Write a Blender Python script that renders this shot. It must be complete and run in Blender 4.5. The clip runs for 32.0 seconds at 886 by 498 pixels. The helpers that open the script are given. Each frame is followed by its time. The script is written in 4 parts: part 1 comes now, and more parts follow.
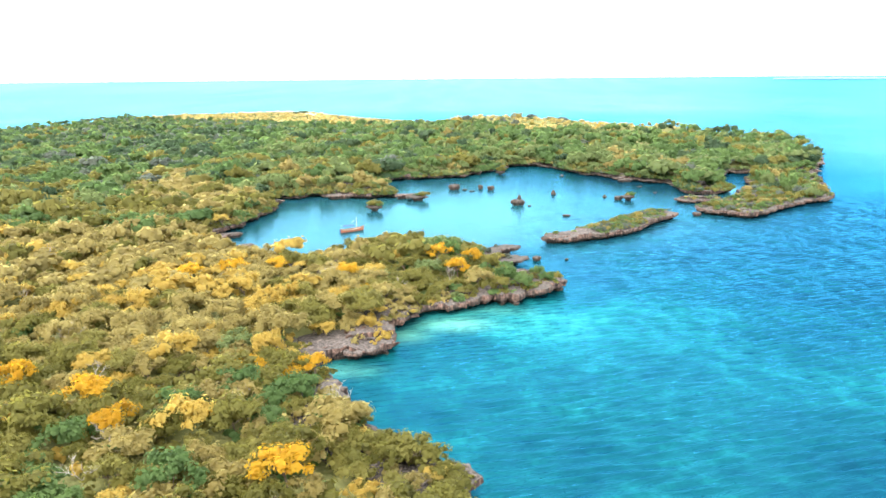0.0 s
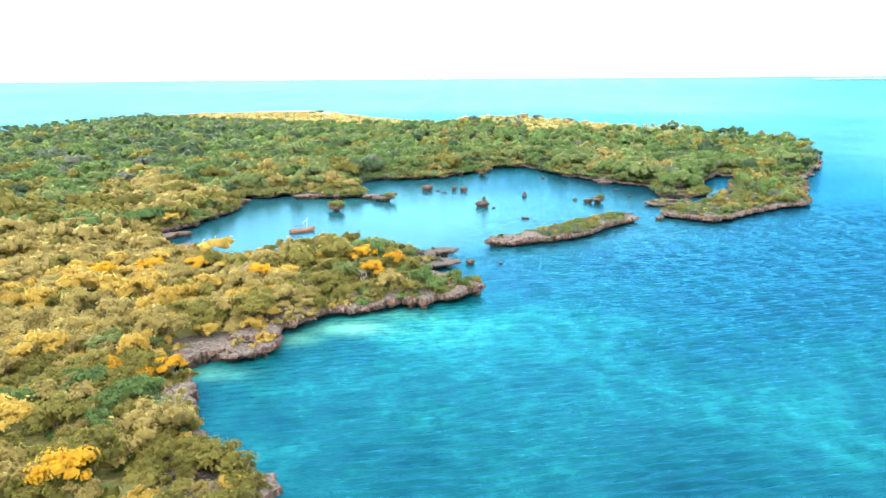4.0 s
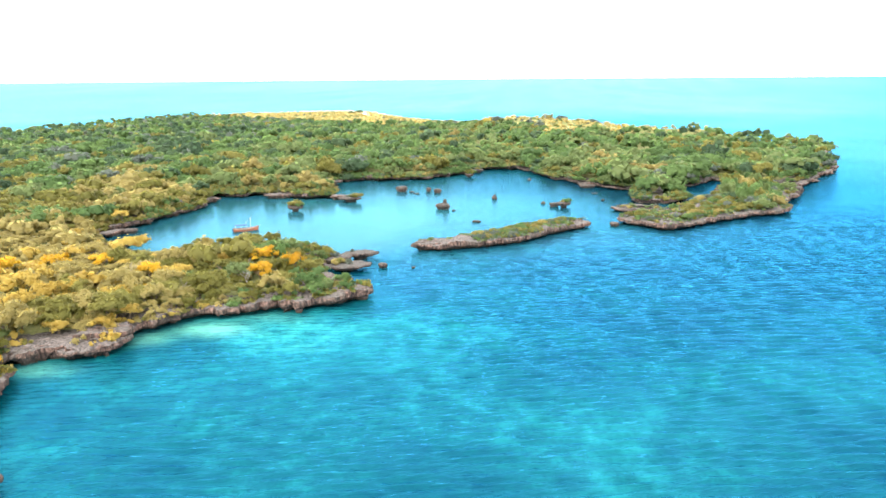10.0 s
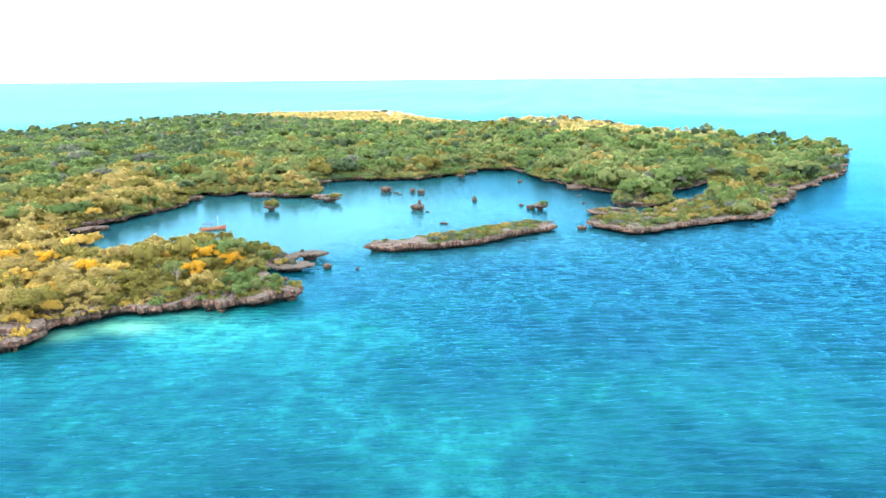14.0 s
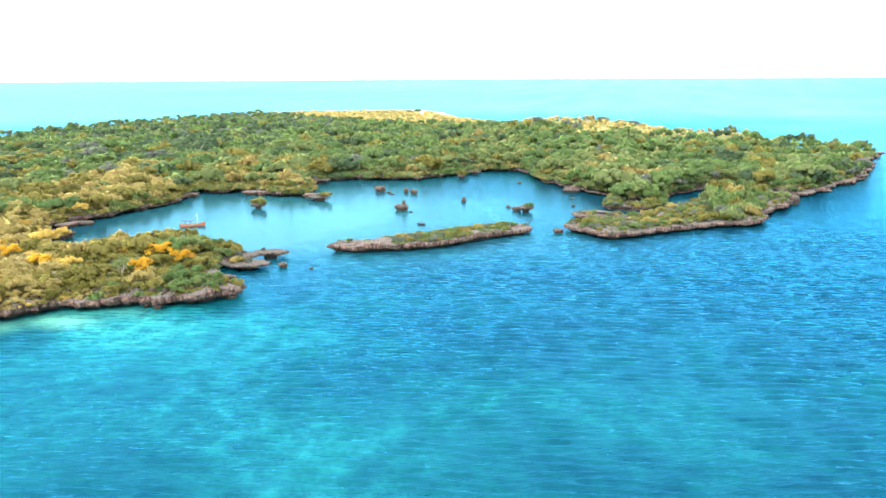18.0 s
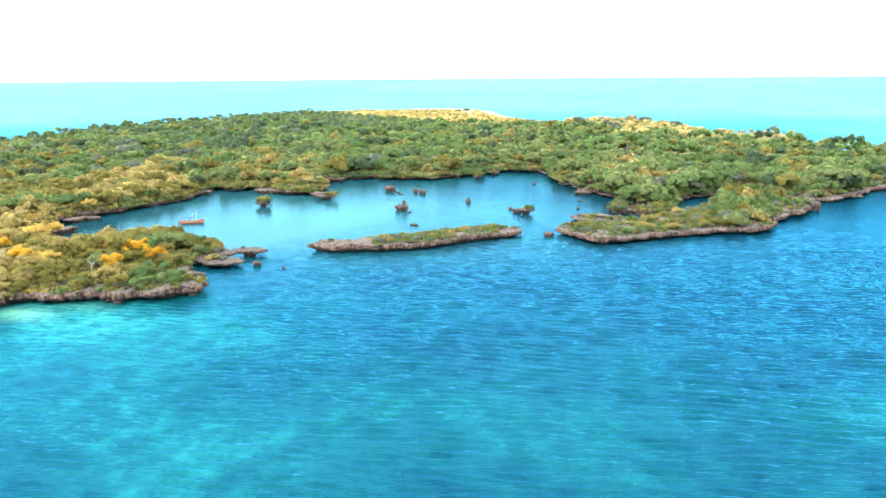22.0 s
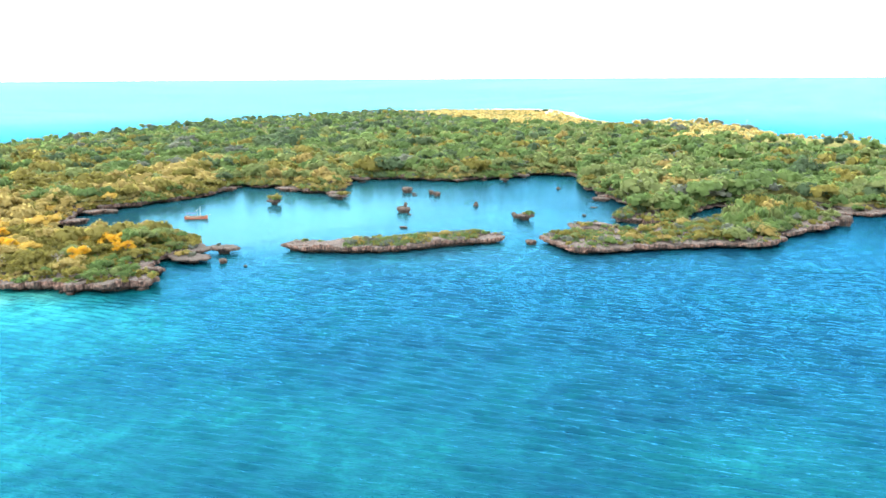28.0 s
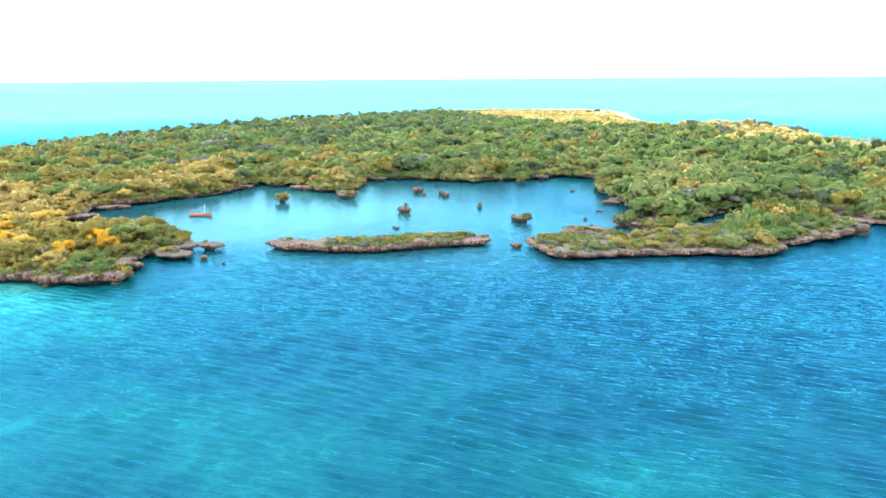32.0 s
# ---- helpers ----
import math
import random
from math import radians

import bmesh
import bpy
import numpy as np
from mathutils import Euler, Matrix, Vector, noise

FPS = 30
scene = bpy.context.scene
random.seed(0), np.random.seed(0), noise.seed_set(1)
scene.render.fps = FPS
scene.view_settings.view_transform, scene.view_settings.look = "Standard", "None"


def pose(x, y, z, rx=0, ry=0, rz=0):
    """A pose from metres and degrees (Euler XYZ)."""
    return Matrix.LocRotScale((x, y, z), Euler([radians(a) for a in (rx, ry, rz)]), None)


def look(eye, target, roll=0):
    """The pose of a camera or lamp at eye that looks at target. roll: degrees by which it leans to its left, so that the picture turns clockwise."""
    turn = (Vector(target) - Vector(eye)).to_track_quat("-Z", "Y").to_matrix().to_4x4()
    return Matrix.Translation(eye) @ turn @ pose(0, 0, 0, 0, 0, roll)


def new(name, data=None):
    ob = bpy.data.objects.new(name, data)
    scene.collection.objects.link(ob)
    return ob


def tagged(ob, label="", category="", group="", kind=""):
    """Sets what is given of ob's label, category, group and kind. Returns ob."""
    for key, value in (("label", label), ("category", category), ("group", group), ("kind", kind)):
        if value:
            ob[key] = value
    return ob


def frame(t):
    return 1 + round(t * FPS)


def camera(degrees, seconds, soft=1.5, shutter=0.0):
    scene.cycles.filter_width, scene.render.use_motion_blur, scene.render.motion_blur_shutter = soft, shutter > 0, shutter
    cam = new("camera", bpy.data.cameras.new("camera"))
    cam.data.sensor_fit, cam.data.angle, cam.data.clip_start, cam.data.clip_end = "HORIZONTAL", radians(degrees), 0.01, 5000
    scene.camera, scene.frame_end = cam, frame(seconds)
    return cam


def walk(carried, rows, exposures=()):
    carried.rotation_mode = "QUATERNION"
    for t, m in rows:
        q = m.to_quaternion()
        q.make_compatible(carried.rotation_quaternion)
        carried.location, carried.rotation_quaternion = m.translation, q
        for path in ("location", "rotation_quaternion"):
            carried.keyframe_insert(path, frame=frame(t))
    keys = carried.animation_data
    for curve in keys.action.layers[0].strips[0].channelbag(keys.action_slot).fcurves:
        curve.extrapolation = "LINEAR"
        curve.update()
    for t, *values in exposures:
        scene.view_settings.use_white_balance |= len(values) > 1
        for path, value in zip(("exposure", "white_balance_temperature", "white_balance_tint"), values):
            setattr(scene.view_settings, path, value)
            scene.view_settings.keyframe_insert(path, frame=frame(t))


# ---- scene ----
# ================= camera and its flight =================
cam = camera(64.05, 32.0, soft=1.6)


def aim(x, y, z, yaw, pitch, roll):
    """A pose from a place and degrees: yaw to the left of +y, pitch upwards."""
    a, b = radians(yaw), radians(pitch)
    way = Vector((-math.sin(a) * math.cos(b), math.cos(a) * math.cos(b), math.sin(b)))
    eye = Vector((x, y, z))
    return look(eye, eye + way * 10, roll)


FLIGHT = [
    (0, -0.00, -0.00, 60.00, 0.000, -13.779, -0.484),
    (1, 8.44, 1.10, 59.82, 0.905, -13.759, -0.442),
    (2, 16.81, 2.11, 59.79, 1.563, -13.768, -0.421),
    (3, 25.31, 2.93, 59.86, 2.211, -13.765, -0.399),
    (3.5, 29.49, 3.30, 59.88, 2.538, -13.770, -0.401),
    (5.5, 46.17, 5.49, 59.89, 4.257, -13.772, -0.417),
    (6, 50.33, 6.06, 59.87, 4.677, -13.769, -0.406),
    (7, 58.69, 7.57, 59.82, 5.620, -13.756, -0.430),
    (8, 66.66, 9.23, 59.75, 6.722, -13.737, -0.437),
    (9, 74.59, 11.00, 59.59, 7.482, -13.705, -0.428),
    (10, 82.54, 13.06, 59.54, 8.448, -13.720, -0.452),
    (11, 90.46, 15.00, 59.61, 9.323, -13.714, -0.453),
    (12, 98.39, 16.69, 59.67, 10.306, -13.715, -0.437),
    (13, 105.89, 18.36, 59.75, 11.140, -13.724, -0.442),
    (14, 113.11, 20.45, 59.69, 11.990, -13.724, -0.444),
    (14.5, 116.68, 21.63, 59.63, 12.414, -13.715, -0.435),
    (16.5, 131.01, 26.72, 59.29, 14.461, -13.706, -0.363),
    (17, 134.66, 28.05, 59.31, 15.041, -13.706, -0.343),
    (18, 141.79, 30.71, 59.38, 16.161, -13.721, -0.325),
    (19, 148.66, 33.51, 59.48, 17.482, -13.730, -0.335),
    (20, 155.26, 36.57, 59.46, 18.842, -13.741, -0.370),
    (21, 162.04, 39.82, 59.48, 20.160, -13.758, -0.395),
    (22, 168.62, 43.24, 59.45, 21.508, -13.768, -0.421),
    (23, 175.21, 46.81, 59.40, 22.870, -13.783, -0.415),
    (24, 181.86, 50.47, 59.48, 24.320, -13.794, -0.410),
    (25, 188.36, 54.55, 59.67, 25.629, -13.791, -0.389),
    (25.5, 191.69, 56.51, 59.76, 26.279, -13.799, -0.376),
    (27.5, 204.38, 65.07, 59.92, 29.153, -13.774, -0.329),
    (28, 207.63, 67.20, 59.98, 29.937, -13.767, -0.322),
    (29, 213.87, 71.60, 60.06, 31.398, -13.775, -0.345),
    (30, 219.58, 75.93, 60.01, 32.747, -13.770, -0.391),
    (31, 225.25, 80.74, 59.89, 34.098, -13.762, -0.385),
    (32, 231.07, 85.54, 59.82, 35.399, -13.757, -0.400),
]
walk(cam, [(r[0], aim(*r[1:])) for r in FLIGHT])

# ================= sky, sun, exposure =================
SUN_ELEV, SUN_AZ = radians(52), radians(215)     # azimuth clockwise from +y
world = bpy.data.worlds.new("sky")
scene.world = world
world.use_nodes = True
wt = world.node_tree
wt.nodes.clear()


def wn(kind, **kw):
    n = wt.nodes.new(kind)
    for k, v in kw.items():
        n.inputs[k.replace("_", " ")].default_value = v
    return n


sky = wt.nodes.new("ShaderNodeTexSky")
sky.sky_type = "NISHITA"
sky.sun_disc = False
sky.sun_elevation, sky.sun_rotation = SUN_ELEV, SUN_AZ
sky.altitude, sky.air_density, sky.dust_density = 0, 1.0, 0.0
sky_bg = wn("ShaderNodeBackground", Strength=0.085)
wt.links.new(sky.outputs[0], sky_bg.inputs["Color"])
# broken bright cloud over most of the sky
wc = wt.nodes.new("ShaderNodeTexCoord")
wmap = wt.nodes.new("ShaderNodeMapping")
wmap.inputs["Scale"].default_value = (1.0, 1.0, 3.2)
wmap.inputs["Location"].default_value = (0.35, 0.2, 0.0)
wt.links.new(wc.outputs["Generated"], wmap.inputs["Vector"])
cloud_noise = wn("ShaderNodeTexNoise", Scale=3.2, Detail=7.0, Roughness=0.55)
wt.links.new(wmap.outputs[0], cloud_noise.inputs["Vector"])
cloud_ramp = wt.nodes.new("ShaderNodeValToRGB")
cloud_ramp.color_ramp.elements[0].position, cloud_ramp.color_ramp.elements[1].position = 0.40, 0.56
cloud_ramp.color_ramp.elements[0].color = (0.20, 0.20, 0.20, 1)
# the cover thins out towards the east
east = wt.nodes.new("ShaderNodeSeparateXYZ")
wt.links.new(wc.outputs["Generated"], east.inputs[0])
thin = wt.nodes.new("ShaderNodeMapRange")
for sock, v in (("From Min", 0.12), ("From Max", 0.45), ("To Min", 0.22), ("To Max", 0.03)):
    thin.inputs[sock].default_value = v
wt.links.new(east.outputs[0], thin.inputs["Value"])
cover = wt.nodes.new("ShaderNodeMath")
cover.operation = "ADD"
wt.links.new(cloud_noise.outputs[0], cover.inputs[0])
wt.links.new(thin.outputs[0], cover.inputs[1])
wt.links.new(cover.outputs[0], cloud_ramp.inputs[0])
cloud_bg = wn("ShaderNodeBackground", Color=(0.92, 0.985, 1.06, 1))
# the cover is brighter overhead than low down
lift = wt.nodes.new("ShaderNodeMapRange")
for sock, v in (("From Min", 0.0), ("From Max", 1.0), ("To Min", 2.0), ("To Max", 3.0)):
    lift.inputs[sock].default_value = v
wt.links.new(east.outputs[2], lift.inputs["Value"])
wt.links.new(lift.outputs[0], cloud_bg.inputs["Strength"])
sky_mix = wt.nodes.new("ShaderNodeMixShader")
wt.links.new(cloud_ramp.outputs[0], sky_mix.inputs[0])
wt.links.new(sky_bg.outputs[0], sky_mix.inputs[1])
wt.links.new(cloud_bg.outputs[0], sky_mix.inputs[2])
world_out = wt.nodes.new("ShaderNodeOutputWorld")
wt.links.new(sky_mix.outputs[0], world_out.inputs[0])

sun_data = bpy.data.lights.new("sun", "SUN")
sun_data.energy, sun_data.angle, sun_data.color = 1.95, radians(14), (1.0, 0.94, 0.84)
sun = new("sun", sun_data)
sun.matrix_world = look((0, 0, 300), Vector((0, 0, 300)) - Vector((
    math.sin(SUN_AZ) * math.cos(SUN_ELEV), math.cos(SUN_AZ) * math.cos(SUN_ELEV), math.sin(SUN_ELEV))))
scene.view_settings.exposure = 1.14

# ================= materials =================


class Nodes:
    """A node material under construction."""

    def __init__(self, name, rough=0.8, spec=0.3):
        self.mat = bpy.data.materials.new(name)
        self.mat.use_nodes = True
        self.tree = self.mat.node_tree
        self.bsdf = self.tree.nodes["Principled BSDF"]
        self.out = self.tree.nodes["Material Output"]
        self.bsdf.inputs["Roughness"].default_value = rough
        self.bsdf.inputs["Specular IOR Level"].default_value = spec

    def add(self, kind, links=(), **kw):
        n = self.tree.nodes.new(kind)
        for k, v in kw.items():
            n.inputs[k.replace("_", " ")].default_value = v
        for sock, src in links:
            self.tree.links.new(src, n.inputs[sock])
        return n

    def link(self, src, sock):
        self.tree.links.new(src, self.bsdf.inputs[sock])

    def place(self, scale=(1, 1, 1)):
        g = self.add("ShaderNodeNewGeometry")
        m = self.add("ShaderNodeMapping", [("Vector", g.outputs["Position"])])
        m.inputs["Scale"].default_value = scale
        return m.outputs[0]

    def noise(self, where, scale, detail=4.0, rough=0.55):
        return self.add("ShaderNodeTexNoise", [("Vector", where)], Scale=scale, Detail=detail, Roughness=rough).outputs[0]

    def ramp(self, fac, stops):
        r = self.add("ShaderNodeValToRGB", [("Fac", fac)])
        e = r.color_ramp.elements
        while len(e) < len(stops):
            e.new(0.5)
        for i, (p, c) in enumerate(stops):
            e[i].position = p
            e[i].color = (*c, 1) if len(c) == 3 else c
        return r.outputs[0]

    def mix(self, fac, a, b, kind="MIX"):
        m = self.tree.nodes.new("ShaderNodeMix")
        m.data_type, m.blend_type = "RGBA", kind
        for sock, v in ((0, fac), (6, a), (7, b)):
            if isinstance(v, (int, float)):
                m.inputs[sock].default_value = v
            elif isinstance(v, tuple):
                m.inputs[sock].default_value = (*v, 1)
            else:
                self.tree.links.new(v, m.inputs[sock])
        return m.outputs[2]

    def math(self, op, a, b=0.0):
        m = self.tree.nodes.new("ShaderNodeMath")
        m.operation = op
        for i, v in enumerate((a, b)):
            if isinstance(v, (int, float)):
                m.inputs[i].default_value = v
            else:
                self.tree.links.new(v, m.inputs[i])
        return m.outputs[0]

    def bump(self, height, strength=0.5, distance=0.1, normal=None):
        b = self.add("ShaderNodeBump", [("Height", height)], Strength=strength, Distance=distance)
        if normal is not None:
            self.tree.links.new(normal, b.inputs["Normal"])
        self.link(b.outputs[0], "Normal")
        return b.outputs[0]


def leaf_material(name, dark, mid, light, through_light=0.70):
    """Foliage: leaf by leaf and patch by patch variation, some light passing through."""
    m = Nodes(name, 0.62, 0.25)
    g = m.add("ShaderNodeNewGeometry")
    where = m.place()
    patch = m.noise(where, 0.22, 3.0)
    leafy = m.noise(where, 2.6, 5.0, 0.7)
    fine = m.math("ADD", m.math("MULTIPLY", g.outputs["Random Per Island"], 0.11), m.math("MULTIPLY", patch, 0.26))
    fine = m.math("ADD", fine, m.math("MULTIPLY", leafy, 0.36))
    vary, solo = m.add("ShaderNodeAttribute"), m.add("ShaderNodeAttribute")     # each crown has its own tone
    vary.attribute_name, solo.attribute_name = "vary", "solo"
    own = m.math("MULTIPLY", solo.outputs["Fac"], m.add("ShaderNodeObjectInfo").outputs["Random"])
    fine = m.math("ADD", fine, m.math("MULTIPLY", m.math("ADD", own, vary.outputs["Fac"]), 0.46))
    col = m.ramp(fine, [(0.26, dark), (0.54, mid), (0.84, light)])
    m.link(col, "Base Color")
    m.bump(leafy, 0.5, 0.15)
    tr = m.add("ShaderNodeBsdfTranslucent", [("Color", col)])
    mx = m.add("ShaderNodeMixShader", [(1, m.bsdf.outputs[0]), (2, tr.outputs[0])])
    mx.inputs[0].default_value = through_light
    m.tree.links.new(mx.outputs[0], m.out.inputs[0])
    return m.mat


LEAF = {
    "olive": leaf_material("olive_leaves", (0.138, 0.128, 0.024), (0.190, 0.174, 0.035), (0.258, 0.227, 0.056)),
    "gold": leaf_material("golden_leaves", (0.416, 0.284, 0.059), (0.475, 0.333, 0.068), (0.551, 0.400, 0.092)),
    "orange": leaf_material("orange_leaves", (0.462, 0.257, 0.013), (0.560, 0.325, 0.020), (0.670, 0.420, 0.034)),
    "tan": leaf_material("tan_leaves", (0.266, 0.210, 0.067), (0.328, 0.260, 0.081), (0.400, 0.322, 0.110)),
    "green": leaf_material("green_leaves", (0.079, 0.141, 0.040), (0.115, 0.184, 0.052), (0.158, 0.233, 0.069)),
    "deep": leaf_material("dark_green_leaves", (0.049, 0.090, 0.042), (0.072, 0.118, 0.052), (0.100, 0.150, 0.067)),
    "sage": leaf_material("sage_leaves", (0.133, 0.175, 0.055), (0.166, 0.210, 0.068), (0.206, 0.249, 0.087)),
    "grey": leaf_material("grey_green_leaves", (0.109, 0.128, 0.100), (0.138, 0.158, 0.118), (0.172, 0.191, 0.139)),
    "straw": leaf_material("straw_coloured_scrub", (0.399, 0.304, 0.095), (0.520, 0.410, 0.145), (0.660, 0.550, 0.235)),
}


def bark_material(name, a, b):
    m = Nodes(name, 0.9, 0.15)
    where = m.place((1, 1, 0.3))
    n = m.noise(where, 4.0, 6.0)
    m.link(m.ramp(n, [(0.3, a), (0.7, b)]), "Base Color")
    m.bump(n, 0.6, 0.04)
    return m.mat


BARK = bark_material("brown_bark", (0.10, 0.07, 0.045), (0.22, 0.17, 0.12))
PALE_BARK = bark_material("bleached_bark", (0.22, 0.185, 0.15), (0.40, 0.355, 0.30))


def coral_material(name="coral_rock", stain=0.0):
    """Weathered fossil coral: grey on top, rusty where it breaks, dark and wet at the water."""
    m = Nodes(name, 0.92, 0.2)
    where = m.place()
    broad = m.noise(where, 0.16, 4.0)
    fine = m.noise(where, 1.5, 8.0, 0.65)
    g = m.add("ShaderNodeNewGeometry")
    sep = m.add("ShaderNodeSeparateXYZ", [("Vector", g.outputs["True Normal"])])
    streak = m.noise(m.place((1, 1, 0.12)), 1.1, 5.0, 0.6)
    rust = m.ramp(fine, [(0.36, (0.048, 0.027, 0.020)), (0.50, (0.140, 0.078, 0.057)), (0.68, (0.29, 0.176, 0.130))])
    rust = m.mix(m.ramp(streak, [(0.47, (0, 0, 0)), (0.56, (0.85, 0.85, 0.85))]), rust, (0.024, 0.015, 0.012))
    grey = m.ramp(fine, [(0.38, (0.032, 0.026, 0.022)), (0.50, (0.086, 0.069, 0.059)), (0.70, (0.190, 0.150, 0.126))])
    col = m.mix(m.ramp(sep.outputs[2], [(0.45, (0, 0, 0)), (0.92, (1, 1, 1))]), rust, grey)
    col = m.mix(m.ramp(broad, [(0.44, (0, 0, 0)), (0.64, (0.5, 0.5, 0.5))]), col, (0.066, 0.056, 0.044))
    pos = m.add("ShaderNodeSeparateXYZ", [("Vector", g.outputs["Position"])])
    wet = m.math("ADD", pos.outputs[2], m.math("MULTIPLY", fine, 0.5))
    col = m.mix(m.ramp(wet, [(0.55, (0.85, 0.85, 0.85)), (1.15, (0, 0, 0))]), col, (0.035, 0.03, 0.02))
    if stain:
        col = m.mix(stain, col, (0.040, 0.036, 0.030))
    m.link(col, "Base Color")
    m.bump(fine, 1.0, 0.5)
    return m.mat


def ground_material():
    m = Nodes("leaf_litter", 0.95, 0.1)
    where = m.place()
    n = m.noise(where, 0.7, 8.0, 0.65)
    big = m.noise(where, 0.05, 3.0)
    col = m.ramp(n, [(0.3, (0.085, 0.084, 0.030)), (0.55, (0.15, 0.145, 0.050)), (0.75, (0.24, 0.21, 0.085))])
    m.link(m.mix(m.ramp(big, [(0.4, (0, 0, 0)), (0.65, (0.6, 0.6, 0.6))]), col, (0.125, 0.125, 0.042)), "Base Color")
    m.bump(n, 0.8, 0.3)
    return m.mat


def sand_material():
    m = Nodes("pale_sand", 0.95, 0.1)
    n = m.noise(m.place(), 0.4, 6.0)
    m.link(m.ramp(n, [(0.3, (0.62, 0.50, 0.36)), (0.7, (0.82, 0.72, 0.58))]), "Base Color")
    m.bump(n, 0.4, 0.2)
    return m.mat


def water_material():
    """Clear tropical sea: colour from the bed's depth and cover, with painted haze and sky sheen, small wind waves on
    top.
    """
    m = Nodes("sea_water", 0.10, 0.0)
    where = m.place()
    fields = {}
    for name in ("shoal", "sand", "calm", "sky_sheen"):
        n = m.add("ShaderNodeAttribute")
        n.attribute_name = name
        fields[name] = n.outputs["Fac"]
    reef = m.noise(where, 0.036, 8.0, 0.62)
    grain = m.noise(where, 0.20, 7.0, 0.72)
    depth = m.math("ADD", fields["shoal"], m.math("MULTIPLY", m.math("SUBTRACT", reef, 0.5), 1.25))
    depth = m.math("ADD", depth, m.math("MULTIPLY", m.math("SUBTRACT", grain, 0.5), 0.95))
    col = m.ramp(depth, [(0.0, (0.001, 0.016, 0.031)), (0.22, (0.001, 0.026, 0.038)), (0.48, (0.002, 0.044, 0.050)), (0.72, (0.005, 0.084, 0.088)), (1.0, (0.018, 0.160, 0.140))])
    # distance haze and mirrored sky, mixed into the water's own colour
    col = m.mix(fields["sky_sheen"], col, (0.050, 0.128, 0.145))
    pale = m.math("MULTIPLY", fields["sand"], m.math("ADD", 0.45, m.math("MULTIPLY", grain, 0.9)))
    col = m.mix(pale, col, (0.10, 0.30, 0.205))
    # dark coral heads and weed on the shelf
    heads = m.ramp(m.noise(where, 0.11, 8.0, 0.68), [(0.50, (0, 0, 0)), (0.60, (1, 1, 1))])
    weed = m.math("MULTIPLY", heads, m.math("MULTIPLY", m.math("SUBTRACT", 1.0, fields["sky_sheen"]), 0.42))
    col = m.mix(weed, col, (0.002, 0.034, 0.046))

    def swell(turn, along, across, detail):
        t = m.add("ShaderNodeMapping", [("Vector", m.add("ShaderNodeNewGeometry").outputs["Position"])])
        t.vector_type = "TEXTURE"
        t.inputs["Rotation"].default_value = (0, 0, radians(turn))
        t.inputs["Scale"].default_value = (along, across, 1)
        return m.noise(t.outputs[0], 1.0, detail, 0.6)
    h = m.math("ADD", m.math("MULTIPLY", swell(17, 2.6, 0.62, 3.0), 1.0), m.math("MULTIPLY", swell(26, 1.2, 0.4, 2.0), 0.3))
    h = m.math("ADD", h, m.math("MULTIPLY", swell(14, 7.0, 1.8, 2.0), 0.7))
    live = m.math("SUBTRACT", 1.0, m.math("MULTIPLY", fields["calm"], 0.75))
    gust = m.ramp(m.noise(where, 0.018, 3.0), [(0.35, (0.62, 0.62, 0.62)), (0.62, (1.15, 1.15, 1.15))])
    live = m.math("MULTIPLY", live, gust)
    b = m.add("ShaderNodeBump", [("Height", m.math("MULTIPLY", h, live))], Strength=1.0, Distance=0.25)
    body = m.add("ShaderNodeBsdfDiffuse", [("Color", col), ("Normal", b.outputs[0])])
    # reflection colour set by hand: blue, whitened on calm, far and sheen water
    tint = m.mix(fields["sky_sheen"], m.mix(fields["calm"], (0.070, 0.468, 0.812), (0.22, 0.57, 0.77)), (0.22, 0.61, 0.80))
    gloss = m.add("ShaderNodeBsdfGlossy", [("Color", tint), ("Normal", b.outputs[0])], Roughness=0.09)
    fres = m.add("ShaderNodeFresnel", [("Normal", b.outputs[0])], IOR=1.33)
    mx = m.add("ShaderNodeMixShader", [(0, m.math("MINIMUM", fres.outputs[0], 0.52)), (1, body.outputs[0]), (2, gloss.outputs[0])])
    m.tree.links.new(mx.outputs[0], m.out.inputs[0])
    m.tree.nodes.remove(m.bsdf)
    return m.mat


CORAL, STAINED_CORAL, GROUND, SAND, WATER = coral_material(), coral_material("stained_coral_rock", 0.5), ground_material(), sand_material(), water_material()

